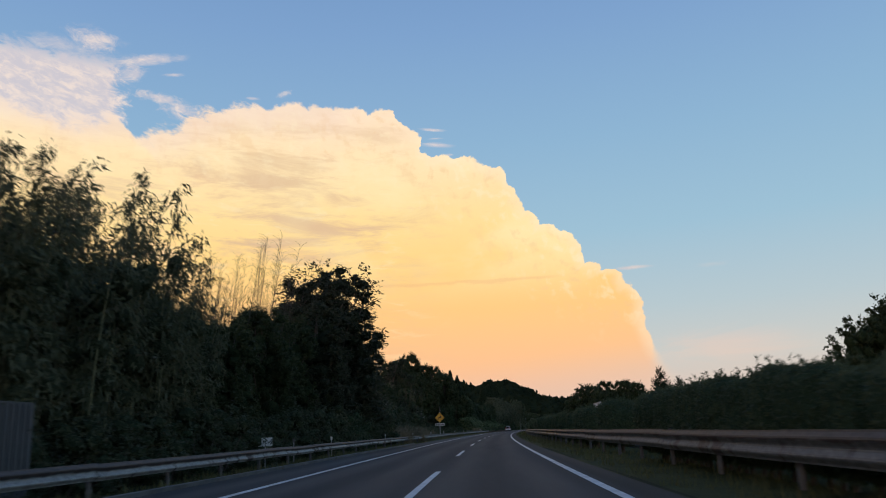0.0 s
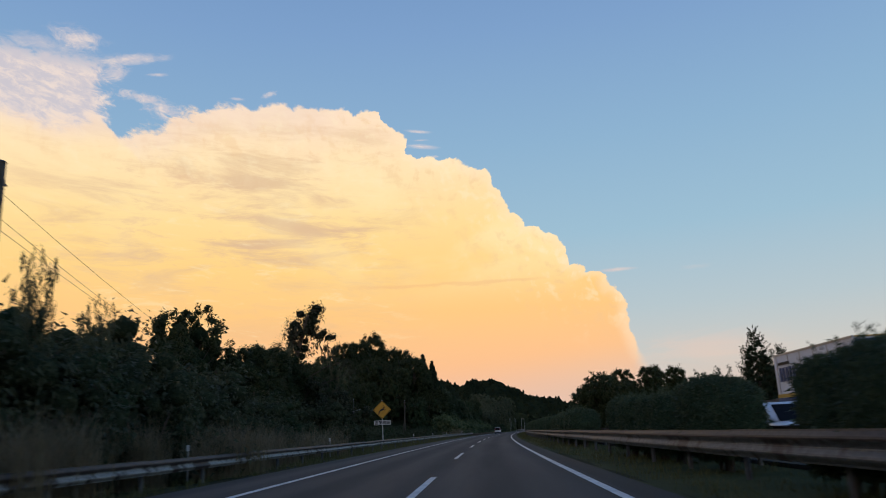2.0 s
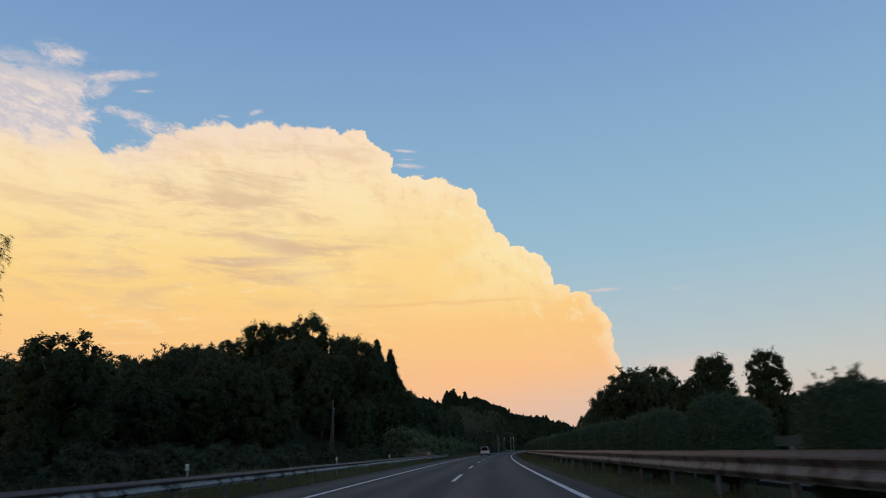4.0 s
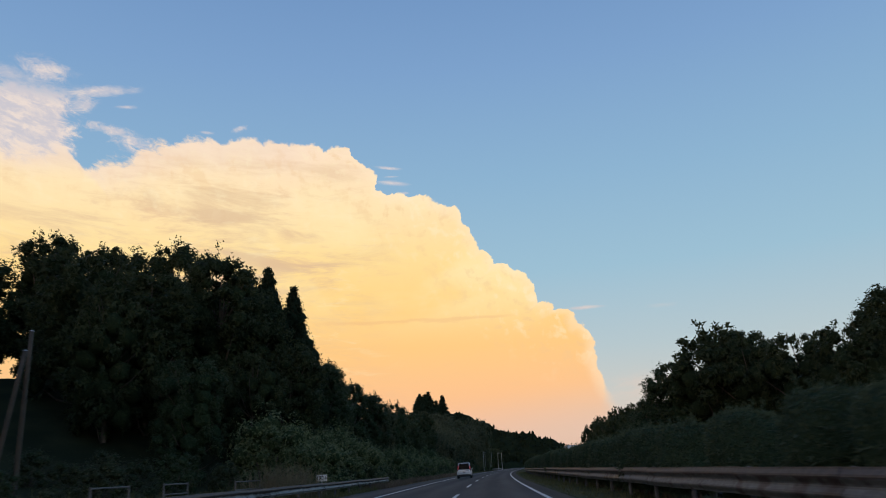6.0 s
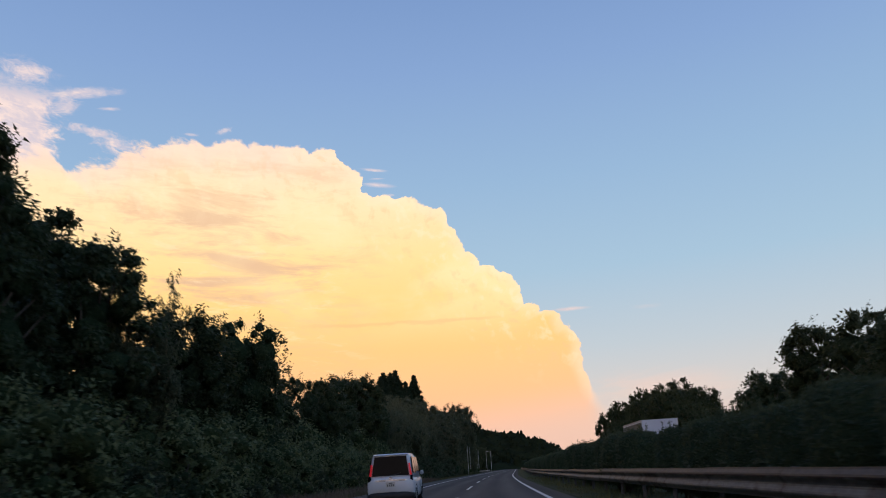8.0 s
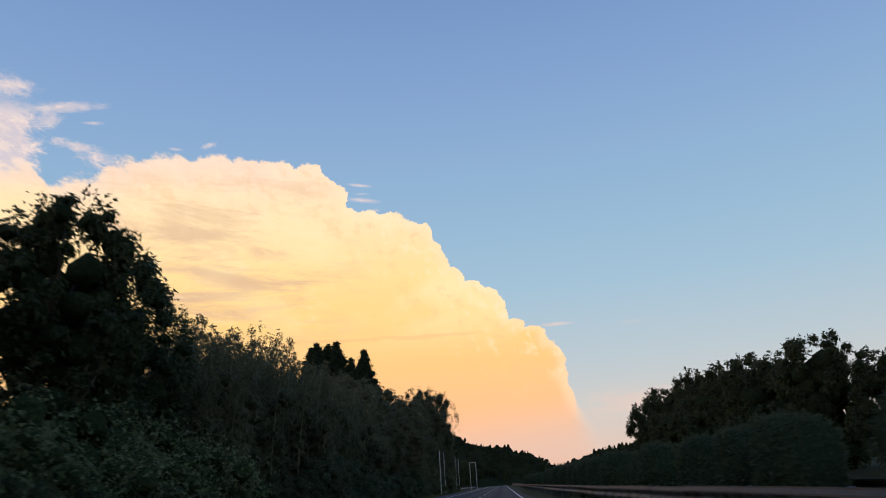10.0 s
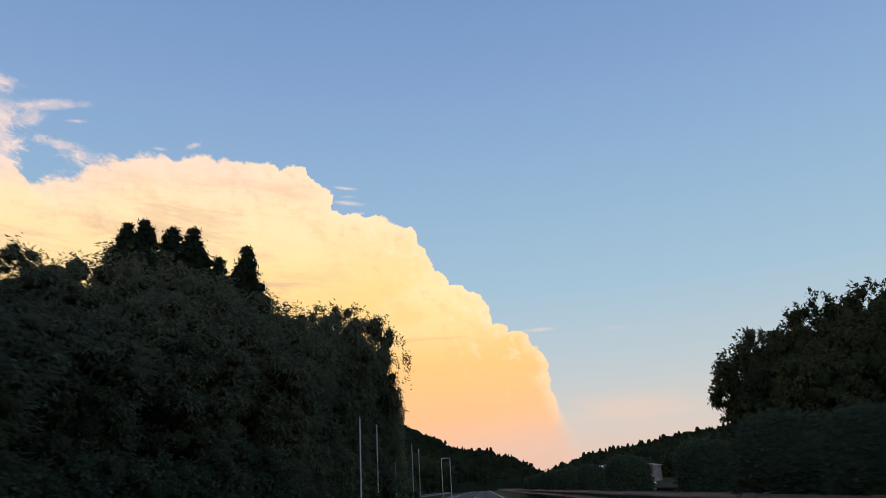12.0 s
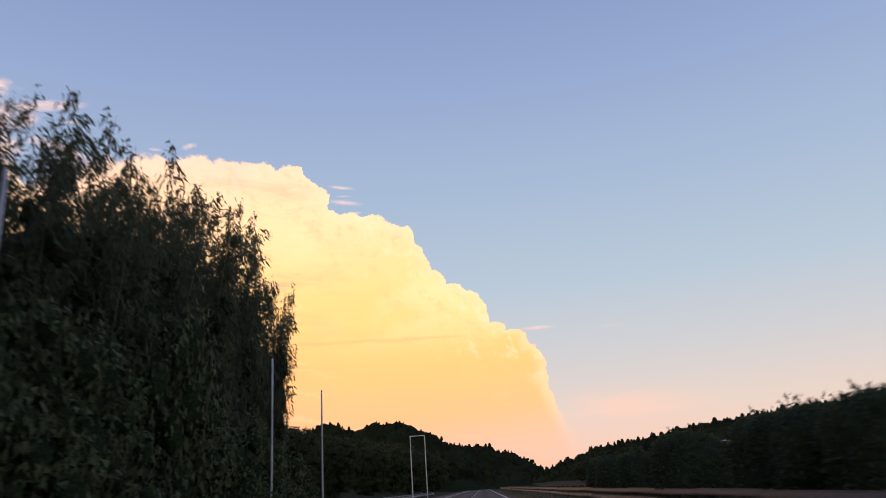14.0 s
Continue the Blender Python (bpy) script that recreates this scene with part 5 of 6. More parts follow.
# ---- far wooded hills ----
def hill(name, label, cx, cy, turn, half_len, half_wide, high, seed, cell=6.0, lump=4.0, skew=0.0):
    """A ridge clothed in tree-sized bumps."""
    nx, ny = int(2 * half_len / cell), int(2 * half_wide / cell)
    rot, verts, faces = Matrix.Rotation(radians(turn), 3, "Z"), [], []
    for i in range(nx + 1):
        for j in range(ny + 1):
            u, v = 2 * i / nx - 1, 2 * j / ny - 1
            x, y = u * half_len, v * half_wide
            p = Vector((x * 0.012, y * 0.012, seed))
            prof = max(1 - abs(u) ** 2.2, 0) * max(1 - v * v, 0) * (1 + skew * u)
            z = high * prof * (0.86 + 0.28 * noise.noise(p)) + 0.14 * high * noise.noise(p * 3) * prof
            cellv = noise.noise(Vector((x * 0.11, y * 0.11, seed + 3))) + 0.5 * noise.noise(Vector((x * 0.3, y * 0.3, seed)))
            z += lump * (0.5 + cellv) * min(prof * 6, 1)
            w = rot @ Vector((x + noise.noise(p * 40) * cell * 0.5, y, 0))
            verts.append((cx + w.x, cy + w.y, z - 2.0))
    for i in range(nx):
        for j in range(ny):
            a = i * (ny + 1) + j
            faces.append((a, a + ny + 1, a + ny + 2, a + 1))
    rng = random.Random(int(seed * 10))
    trees = Build()
    for x, y, z in verts:
        if z > 2.0 and rng.random() < 0.34:
            r, h, k = rng.uniform(1.2, 2.4), rng.uniform(3.0, 6.5), rng.randint(5, 6)
            m = Matrix.Translation((x + rng.uniform(-2, 2), y + rng.uniform(-2, 2), z - 1.6)) @ Matrix.Rotation(rng.uniform(0, 6.3), 4, "Z")
            round_top = rng.random() < 0.6
            trees.add(cyl(r, h * 0.55, k, r * (0.95 if round_top else 0.6), cap=False), m).add(cyl(r * (0.95 if round_top else 0.6), h * 0.4, k, r * (0.45 if round_top else 0.05), h * 0.55), m)
    thing("far_woods", "dark treetops over the far hills", "woods", kind="stuff", me=trees.mesh("far_woods", FOREST, True))
    return thing(name, label, "hill", kind="structure", me=mesh_of(name, verts, faces, FOREST, shade=False))


def hill_at(name, label, s, o, *rest, **kw):
    p = at(s, o)
    return hill(name, label, p.x, p.y, *rest, **kw)


hill_at("backdrop_hill_far", "distant dark wooded hill across the end of the road", 1500, -190, -8.0, 300, 160, 98, 1.3, cell=5.0, lump=6.0)
hill_at("backdrop_hill_left", "dark wooded hill beyond the bamboo", 760, -110, 15.0, 130, 70, 24, 2.6, cell=3.5, lump=4.0)
hill_at("backdrop_hill_right", "low dark wooded ridge past the fields", 1095, 300, -20.0, 265, 120, 53, 4.1, cell=5.0, lump=4.5)
hill_at("backdrop_ridge_right", "low dark wooded ridge past the opposite carriageway", 560, 230, -65.0, 260, 60, 21, 5.7, cell=4.5, lump=4.0)

# ---- vehicles ----
def ring_loft(rings, close_ends=True):
    """Skin over rings of equal length."""
    n = len(rings[0])
    verts = [p for r in rings for p in r]
    faces = []
    for k in range(len(rings) - 1):
        for i in range(n):
            j = (i + 1) % n
            faces.append((k * n + i, k * n + j, (k + 1) * n + j, (k + 1) * n + i))
    if close_ends:
        faces += [tuple(range(n))[::-1], tuple(range((len(rings) - 1) * n, len(rings) * n))]
    return verts, faces


def section(y, half, z0, z1, power=4.5, n=28, top=1.0):
    """Rounded box section across the car at y; top narrows its upper half."""
    out = []
    for i in range(n):
        a = 2 * pi * i / n
        c, s = cos(a), sin(a)
        x = math.copysign(abs(c) ** (2 / power), c)
        z = math.copysign(abs(s) ** (2 / power), s)
        w = half * (1 + (top - 1) * max(z, 0))
        out.append((x * w, y, (z0 + z1) / 2 + z * (z1 - z0) / 2))
    return out


def panel(p, out, t=0.012):
    """A thin slab on the quad p, pushed outwards along out."""
    o = Vector(out).normalized()
    a = [Vector(q) for q in p]
    v = [q - o * t for q in a] + [q + o * t * 0.6 for q in a]
    return [tuple(q) for q in v], [(4, 5, 6, 7), (3, 2, 1, 0), (0, 1, 5, 4), (1, 2, 6, 5), (2, 3, 7, 6), (3, 0, 4, 7)]


def wheel_meshes(r, w):
    tyre, rim = Build(), Build()
    prof = [(r * 0.62, -w / 2), (r * 0.93, -w / 2), (r, -w * 0.33), (r, w * 0.33), (r * 0.93, w / 2), (r * 0.62, w / 2)]
    n = 22
    tyre.add(([(x, rr * cos(2 * pi * i / n), rr * sin(2 * pi * i / n)) for i in range(n) for rr, x in prof],
              [(i * 6 + j, i * 6 + j + 1, (i + 1) % n * 6 + j + 1, (i + 1) % n * 6 + j) for i in range(n) for j in range(5)]))
    rim.add(([(x, rr * cos(2 * pi * i / n), rr * sin(2 * pi * i / n)) for i in range(n) for rr, x in ((r * 0.62, -w / 2 + 0.01), (r * 0.5, -w * 0.2), (r * 0.5, w * 0.2), (r * 0.62, w / 2 - 0.01))],
             [(i * 4 + j, i * 4 + j + 1, (i + 1) % n * 4 + j + 1, (i + 1) % n * 4 + j) for i in range(n) for j in range(3)]))
    for k in range(5):
        a = 2 * pi * k / 5
        m = Matrix.Rotation(a, 4, "X")
        rim.add(box(-w * 0.25, w * 0.3, -0.03, 0.03, 0.0, r * 0.6), m)
    rim.add(cyl(r * 0.16, w * 0.62, 10, z0=-w * 0.3), Matrix.Rotation(pi / 2, 4, "Y"))
    return tyre.mesh("tyre", RUBBER, True), rim.mesh("rim", STEEL)


def car(name, label, category, m, paint, length, width, high, belt, rear_slope, front_slope, nose, nose_z, wheel=0.3, black_rear=True, lit=False):
    """A car with its nose along +y: lower body, cabin, glass, lamps, bumpers, mirrors, wheels."""
    ob = thing(name, label, category, m)
    h, L2 = width / 2, length / 2
    low = Build()
    ys = [(-L2, 0.9, belt - 0.1), (-L2 + 0.05, 0.97, belt - 0.03), (-L2 + 0.3, 1.0, belt), (0, 1.0, belt), (L2 - nose, 1.0, belt), (L2 - nose * 0.5, 0.99, (belt + nose_z) / 2 + 0.03), (L2 - 0.12, 0.94, nose_z), (L2, 0.82, nose_z - 0.14)]
    low.add(ring_loft([section(y, h * f, 0.2 if abs(y) < L2 - 0.1 else 0.28, z, 5.5) for y, f, z in ys]))
    part("body", low.mesh("body", paint, True), ob)
    # cabin: frustum between belt and roof
    yb0, yt0 = -L2 + 0.06, -L2 + 0.06 + rear_slope
    yb1, yt1 = L2 - nose + 0.1, L2 - nose + 0.1 - front_slope
    z0, z1, wb, wt = belt - 0.05, high, h * 0.96, h * 0.82
    cab = Build()
    n = 24
    rings = []
    for f in (0.0, 0.35, 0.7, 0.9, 1.0):
        y_a, y_b, w = yb0 + (yt0 - yb0) * f, yb1 + (yt1 - yb1) * f, wb + (wt - wb) * f
        ins = 0.0 if f < 0.95 else 0.07
        zz = z0 + (z1 - z0) * f - (0.035 if f == 0.9 else 0.0)
        r = []
        for i in range(n):
            a = 2 * pi * i / n + pi / n
            c, s = cos(a), sin(a)
            r.append((math.copysign(abs(c) ** 0.28, c) * (w - ins), (y_a + y_b) / 2 + math.copysign(abs(s) ** 0.28, s) * ((y_b - y_a) / 2 - ins), zz))
        rings.append(r)
    cab.add(ring_loft(rings))
    part("cabin", cab.mesh("cabin", paint, True), ob)

    def spot(u, f, end):
        """Point on the rear (end -1) or front (+1) face: u across, f up."""
        w = (wb + (wt - wb) * f) * u
        y = (yb0 + (yt0 - yb0) * f) if end < 0 else (yb1 + (yt1 - yb1) * f)
        return (w, y, z0 + (z1 - z0) * f)

    def flank(v, f, sd):
        y = (yb0 + (yt0 - yb0) * f) * (1 - v) + (yb1 + (yt1 - yb1) * f) * v
        return (sd * (wb + (wt - wb) * f), y, z0 + (z1 - z0) * f)

    for end, nm in ((-1, "rear_window"), (1, "windscreen")):
        g = Build()
        w_ = 0.82
        q = [spot(-w_, 0.08, end), spot(w_, 0.08, end), spot(w_ - 0.02, 0.88, end), spot(0.02 - w_, 0.88, end)]
        g.add(panel(q if end < 0 else q[::-1], (0, end, 0.25), 0.02))
        part(nm, g.mesh(nm, CAR_GLASS), ob)
    for sd in (-1, 1):
        for v0, v1, w0, w1 in ((0.06, 0.3, 0.1, 0.3), (0.33, 0.6, 0.33, 0.6), (0.63, 0.9, 0.63, 0.86)):
            g = Build()
            q = [flank(v0, 0.15, sd), flank(v1, 0.15, sd), flank(w1, 0.84, sd), flank(w0, 0.84, sd)]
            g.add(panel(q if sd > 0 else q[::-1], (sd, 0, 0.15), 0.02))
            part("side_window", g.mesh("side_window", CAR_GLASS), ob)
        mir = Build()
        mir.add(ring_loft([[(sd * (h + 0.04 + 0.07 * cos(a) * k), yb1 - 0.38 + d, belt + 0.08 + 0.08 * sin(a) * k) for a in [2 * pi * i / 12 for i in range(12)]] for d, k in ((-0.06, 1.0), (0.02, 1.0), (0.07, 0.6))]))
        part("mirror", mir.mesh("mirror", paint, True), ob)
        tail = Build()
        tail.add(panel([(sd * h * 0.765, -L2 + 0.06 + rear_slope * 0.5, belt + 0.4), (sd * h * 0.815, -L2 + 0.09 + rear_slope * 0.5, belt + 0.42), (sd * h * 0.885, -L2 + 0.1, belt + 0.02), (sd * h * 0.82, -L2 + 0.06, belt + 0.02)][::-sd], (sd * 0.3, -1, 0), 0.04))
        dim = Build()
        dim.add(panel([(sd * h * 0.83, -L2 + 0.02, belt + 0.01), (sd * h * 0.92, -L2 + 0.06, belt + 0.01), (sd * h * 0.92, -L2 + 0.05, belt - 0.18), (sd * h * 0.82, -L2 + 0.0, belt - 0.12)][::-sd], (sd * 0.3, -1, 0), 0.04))
        part("lamp_housing", dim.mesh("lamp_housing", CAR_GLASS), ob, "dark smoked lamp housing")
        part("tail_lamp", tail.mesh("tail_lamp", RED_LENS if lit else RED_DARK), ob, "glowing red tail lamp" if lit else "red tail lamp")
        lamp = Build()
        lamp.add(panel([(sd * h * 0.5, L2 - 0.02, nose_z - 0.08), (sd * h * 0.92, L2 - 0.16, nose_z - 0.04), (sd * h * 0.92, L2 - 0.13, nose_z - 0.2), (sd * h * 0.52, L2 + 0.0, nose_z - 0.18)][::sd], (sd * 0.3, 1, 0), 0.03))
        part("headlamp", lamp.mesh("headlamp", LAMP_LENS), ob, "clear headlamp")
        hd = Build()
        for y in (-0.25 * length + 0.3, 0.08 * length + 0.1):
            hd.add(box(min(sd * h, sd * (h + 0.03)), max(sd * h, sd * (h + 0.03)), y, y + 0.18, belt - 0.12, belt - 0.085))
        part("door_handle", hd.mesh("door_handle", CHROME), ob)
        arch = Build()
        for y in (-L2 + 0.62, L2 - 0.72):
            arch.add(ring_loft([[(sd * (h - 0.05 + 0.058 * e), y + rr * cos(a), 0.3 + rr * sin(a)) for a in [pi * i / 12 for i in range(13)] for rr in (wheel + 0.05, wheel + 0.09)][0:26] for e in (0, 1)], False))
        part("wheel_arch", arch.mesh("wheel_arch", TRIM_BLACK), ob)
    ty, rm = wheel_meshes(wheel, 0.2)
    for x in (-h + 0.1, h - 0.1):
        for y in (-L2 + 0.62, L2 - 0.72):
            wh = part("wheel", ty, ob, "", Matrix.Translation((x, y, wheel)))
            part("rim", rm, wh)
    bmp = Build()
    bmp.add(ring_loft([section(y, h * f, 0.2, 0.46, 4) for y, f in ((-L2 - 0.04, 0.86), (-L2 + 0.02, 0.98), (-L2 + 0.2, 1.005))]))
    part("rear_bumper", bmp.mesh("rear_bumper", TRIM_BLACK if black_rear else paint, True), ob, "black lower rear bumper" if black_rear else "")
    grl = Build()
    for k in range(4):
        grl.add(box(-h * 0.55, h * 0.55, L2 - 0.03, L2 + 0.02, nose_z - 0.36 + k * 0.06, nose_z - 0.325 + k * 0.06))
    part("grille", grl.mesh("grille", CHROME), ob, "chrome slatted grille")
    garn = Build()
    garn.add(box(-h * 0.62, h * 0.62, -L2 - 0.02, -L2 + 0.03, belt - 0.16, belt - 0.11))
    garn.add(cyl(0.055, 0.02, 14), Matrix.Translation((0, -L2 - 0.01, belt - 0.07)) @ Matrix.Rotation(pi / 2, 4, "X"))
    part("garnish", garn.mesh("garnish", CHROME), ob, "chrome strip with a round badge")
    for end in (-1, 1):
        pl = Build()
        y, z = (-L2 - 0.012, belt - 0.36) if end < 0 else (L2 + 0.012, nose_z - 0.5)
        pl.add(box(-0.165, 0.165, y - 0.008, y + 0.008, z, z + 0.165), mat=0)
        for k in range(4):
            pl.add(box(-0.12 + k * 0.065, -0.08 + k * 0.065, y - 0.011 if end < 0 else y + 0.007, y - 0.007 if end < 0 else y + 0.011, z + 0.025, z + 0.09), mat=1)
        pl.add(box(-0.06, 0.06, y - 0.011 if end < 0 else y + 0.007, y - 0.007 if end < 0 else y + 0.011, z + 0.115, z + 0.14), mat=1)
        part("number_plate", pl.mesh("number_plate", [SIGN_WHITE, INK]), ob, "white plate with dark bars")
    edge = Build()
    edge.add(ring_loft([[(x, y0 + dy, high - 0.075 + dz) for dy, dz in ((-0.06, 0.03), (0.02, 0.055), (0.1, 0.06), (0.1, 0.01))] for x, y0 in ((-h * 0.72, yt0 + 0.02), (-h * 0.5, yt0 - 0.015), (h * 0.5, yt0 - 0.015), (h * 0.72, yt0 + 0.02))]))
    part("roof_spoiler", edge.mesh("roof_spoiler", paint), ob)
    wip = Build()
    wip.add(tube([Vector((0.05, -L2 + 0.0, belt + 0.02)), Vector((0.35, -L2 + 0.02, belt + 0.1))], [0.012, 0.008], 5))
    part("wiper", wip.mesh("wiper", TRIM_BLACK), ob)
    return ob


def truck(name, label, m, length, high, side):
    """Box lorry, nose along +y; side 1 paints a blue skirt, ochre stripe and plain dark bars on the box."""
    ob = thing(name, label, "truck", m)
    L2, h = length / 2, 1.22
    cabin = Build()
    cabin.add(ring_loft([section(y, h * f, 0.55, z, 7) for y, f, z in ((L2 - 1.75, 1.0, 2.6), (L2 - 0.9, 1.0, 2.62), (L2 - 0.5, 0.99, 2.5), (L2 - 0.2, 0.98, 1.75), (L2, 0.95, 1.45))]))
    part("cab", cabin.mesh("cab", TRUCK_WHITE, True), ob)
    g = Build()
    g.add(panel([(-1.02, L2 - 0.2, 1.62), (1.02, L2 - 0.2, 1.62), (0.98, L2 - 0.46, 2.4), (-0.98, L2 - 0.46, 2.4)][::-1], (0, 1, 0.35), 0.04))
    part("windscreen", g.mesh("windscreen", CAR_GLASS), ob)
    for sd in (-1, 1):
        g = Build()
        g.add(panel([(sd * h, L2 - 1.4, 1.6), (sd * h, L2 - 0.5, 1.6), (sd * h, L2 - 0.7, 2.35), (sd * h, L2 - 1.4, 2.35)][::sd], (sd, 0, 0), 0.02))
        part("side_window", g.mesh("side_window", CAR_GLASS), ob)
        lamp = Build()
        lamp.add(box(min(sd * 0.7, sd * 1.08), max(sd * 0.7, sd * 1.08), L2 - 0.06, L2 + 0.03, 0.85, 1.05))
        part("headlamp", lamp.mesh("headlamp", LAMP_LENS), ob)
        arm = Build()
        arm.add(box(min(sd * 1.25, sd * 1.45), max(sd * 1.25, sd * 1.45), L2 - 0.35, L2 - 0.28, 1.7, 2.15))
        arm.add(box(min(sd * 1.1, sd * 1.3), max(sd * 1.1, sd * 1.3), L2 - 0.33, L2 - 0.3, 2.1, 2.14))
        part("mirror", arm.mesh("mirror", TRIM_BLACK), ob)
    bump = Build()
    bump.add(box(-1.18, 1.18, L2 - 0.1, L2 + 0.08, 0.4, 0.78))
    part("bumper", bump.mesh("bumper", TRIM_BLACK if not side else TRUCK_WHITE), ob)
    cargo = Build()
    cargo.add(box(-1.24, 1.24, -L2, L2 - 1.9, 0.95, high))
    part("cargo_box", cargo.mesh("cargo_box", TRUCK_WHITE), ob, "white panelled cargo box")
    for sd in (-1, 1):
        for k in range(int((length - 2.2) / 1.2)):
            rb = Build()
            y = -L2 + 0.3 + k * 1.2
            rb.add(box(min(sd * 1.24, sd * 1.262), max(sd * 1.24, sd * 1.262), y, y + 0.05, 0.98, high - 0.03))
            part("rib", rb.mesh("rib", STEEL), ob)
    rail = Build()
    for x in (-1.24, 1.24):
        rail.add(box(x - 0.03, x + 0.03, -L2 - 0.01, L2 - 1.89, high - 0.06, high + 0.02))
    part("edge_rail", rail.mesh("edge_rail", STEEL), ob)
    if not side:
        for x in (-1.27, 1.27):
            b = Build()
            b.add(box(x - 0.006, x + 0.006, -L2 + 0.1, L2 - 2.0, 1.05, high - 0.16))
            part("side_panel", b.mesh("side_panel", TEAL), ob, "dark teal side panel")
    if side:
        for nm, mat, za, zb in (("blue_skirt", BLUE, 0.97, 1.75), ("ochre_stripe", GOLD, 1.76, 1.9)):
            b = Build()
            b.add(box(-1.272, -1.266, -L2 + 0.02, L2 - 1.92, za, zb)).add(box(1.266, 1.272, -L2 + 0.02, L2 - 1.92, za, zb)).add(box(-1.2, 1.2, L2 - 1.9, L2 - 1.88, za + 1.7 if za > 1.7 else 2.7, high - 0.1 if za < 1.7 else za + 1.75))
            part(nm, b.mesh(nm, mat), ob)
        for k in range(7):
            b = Build()
            b.add(box(1.274, 1.282, -L2 + 0.55 + k * 0.34, -L2 + 0.8 + k * 0.34, 2.4, 2.95))
            part("dark_bar", b.mesh("dark_bar", BLUE), ob)
        b = Build()
        b.add(box(1.274, 1.282, -L2 + 0.5, -L2 + 1.7, 3.06, 3.17))
        part("dark_bar", b.mesh("dark_bar", INK), ob)
        b = Build()
        b.add(box(1.274, 1.282, -L2 + 0.05, L2 - 2.0, 1.08, 1.12))
        part("pale_line", b.mesh("pale_line", SIGN_WHITE), ob)
    ch = Build()
    ch.add(box(-0.45, 0.45, -L2, L2 - 0.4, 0.62, 0.92))
    part("chassis", ch.mesh("chassis", TRIM_BLACK), ob)
    ty, rm = wheel_meshes(0.42, 0.28)
    for x in (-1.05, 1.05):
        for y in (-L2 + 1.2, L2 - 0.9):
            wh = part("wheel", ty, ob, "", Matrix.Translation((x, y, 0.42)))
            part("rim", rm, wh)
    return ob


WAGON = dict(length=3.7, width=1.67, high=1.735, belt=0.98, rear_slope=0.12, front_slope=0.55, nose=0.75, nose_z=0.86)
MINIVAN = dict(length=4.7, width=1.73, high=1.85, belt=1.02, rear_slope=0.25, front_slope=0.95, nose=0.9, nose_z=0.88)
LIGHT_VAN = dict(length=3.8, width=1.6, high=1.98, belt=1.05, rear_slope=0.1, front_slope=0.6, nose=0.35, nose_z=0.95)
SEDAN = dict(length=4.5, width=1.74, high=1.45, belt=0.9, rear_slope=0.75, front_slope=0.95, nose=1.25, nose_z=0.78)
car("compact_wagon", "white tall compact wagon with lit tail lamps in the slow lane", "car", put(276.2, -3.4, 0.006, 0.5), CAR_WHITE, lit=True, **WAGON)
car("minivan", "white minivan driving the other way behind the hedge", "car", put(112.6, 9.2, 0.006, 180), CAR_WHITE, **MINIVAN)
car("sedan", "pale blue-silver car driving the other way", "car", put(85, 9.1, 0.006, 180), CAR_SILVER, **SEDAN)
car("hatchback", "white car driving the other way, seen in a hedge gap", "car", put(60, 9.4, 0.006, 180), CAR_WHITE, **MINIVAN)
car("minivan", "white minivan driving the other way past tall bushes", "car", put(227.6, 9.2, 0.006, 180), CAR_WHITE, **MINIVAN)
car("minivan", "dark minivan driving the other way behind the rail", "car", put(422.3, 10.0, 0.006, 180), CAR_DARK, **MINIVAN)
truck("box_truck", "white box truck with blue skirt and ochre stripe", put(89.5, 13.5, 0.006, 180), 9.0, 3.5, 1)
car("light_van", "small white one-box van driving the other way", "van", put(256.6, 9.3, 0.006, 180), CAR_WHITE, **LIGHT_VAN)
truck("box_truck", "plain white high box truck driving the other way", put(305, 12.0, 0.006, 180), 10.0, 3.7, 0)


# ---- signs, posts, poles and fences ----
def letters(text, size, mat, m, parent, name="lettering"):
    cu = bpy.data.curves.new("lettering", "FONT")
    cu.body, cu.size, cu.align_x, cu.align_y, cu.extrude = text, size, "CENTER", "CENTER", 0.002
    tmp = bpy.data.objects.new("lettering", cu)
    scene.collection.objects.link(tmp)
    me = bpy.data.meshes.new_from_object(tmp.evaluated_get(bpy.context.evaluated_depsgraph_get()))
    bpy.data.objects.remove(tmp)
    me.materials.clear()
    me.materials.append(mat)
    return part(name, me, parent, "black numerals", m)


FACE = Matrix.Rotation(pi / 2, 4, "X")


def km_sign(s, o, text, label):
    """Small white distance board on a thin post, facing the traffic."""
    ob = thing("distance_marker", label, "road sign", put(s, o, -0.15, 8))
    b = Build()
    b.add(cyl(0.02, 1.1, 8))
    part("post", b.mesh("post", STEEL), ob)
    b = Build()
    b.add(box(-0.29, 0.29, -0.03, -0.015, 0.92, 1.27))
    bo = part("board", b.mesh("board", SIGN_WHITE), ob)
    letters(text, 0.27, INK, Matrix.Translation((0, -0.033, 1.095)) @ FACE, bo)
    return ob


km_sign(31.6, -9.3, "130.4", "white distance board with black numerals on a thin post")
km_sign(228.5, -9.3, "130.6", "white distance board with black numerals beside the shrubs")


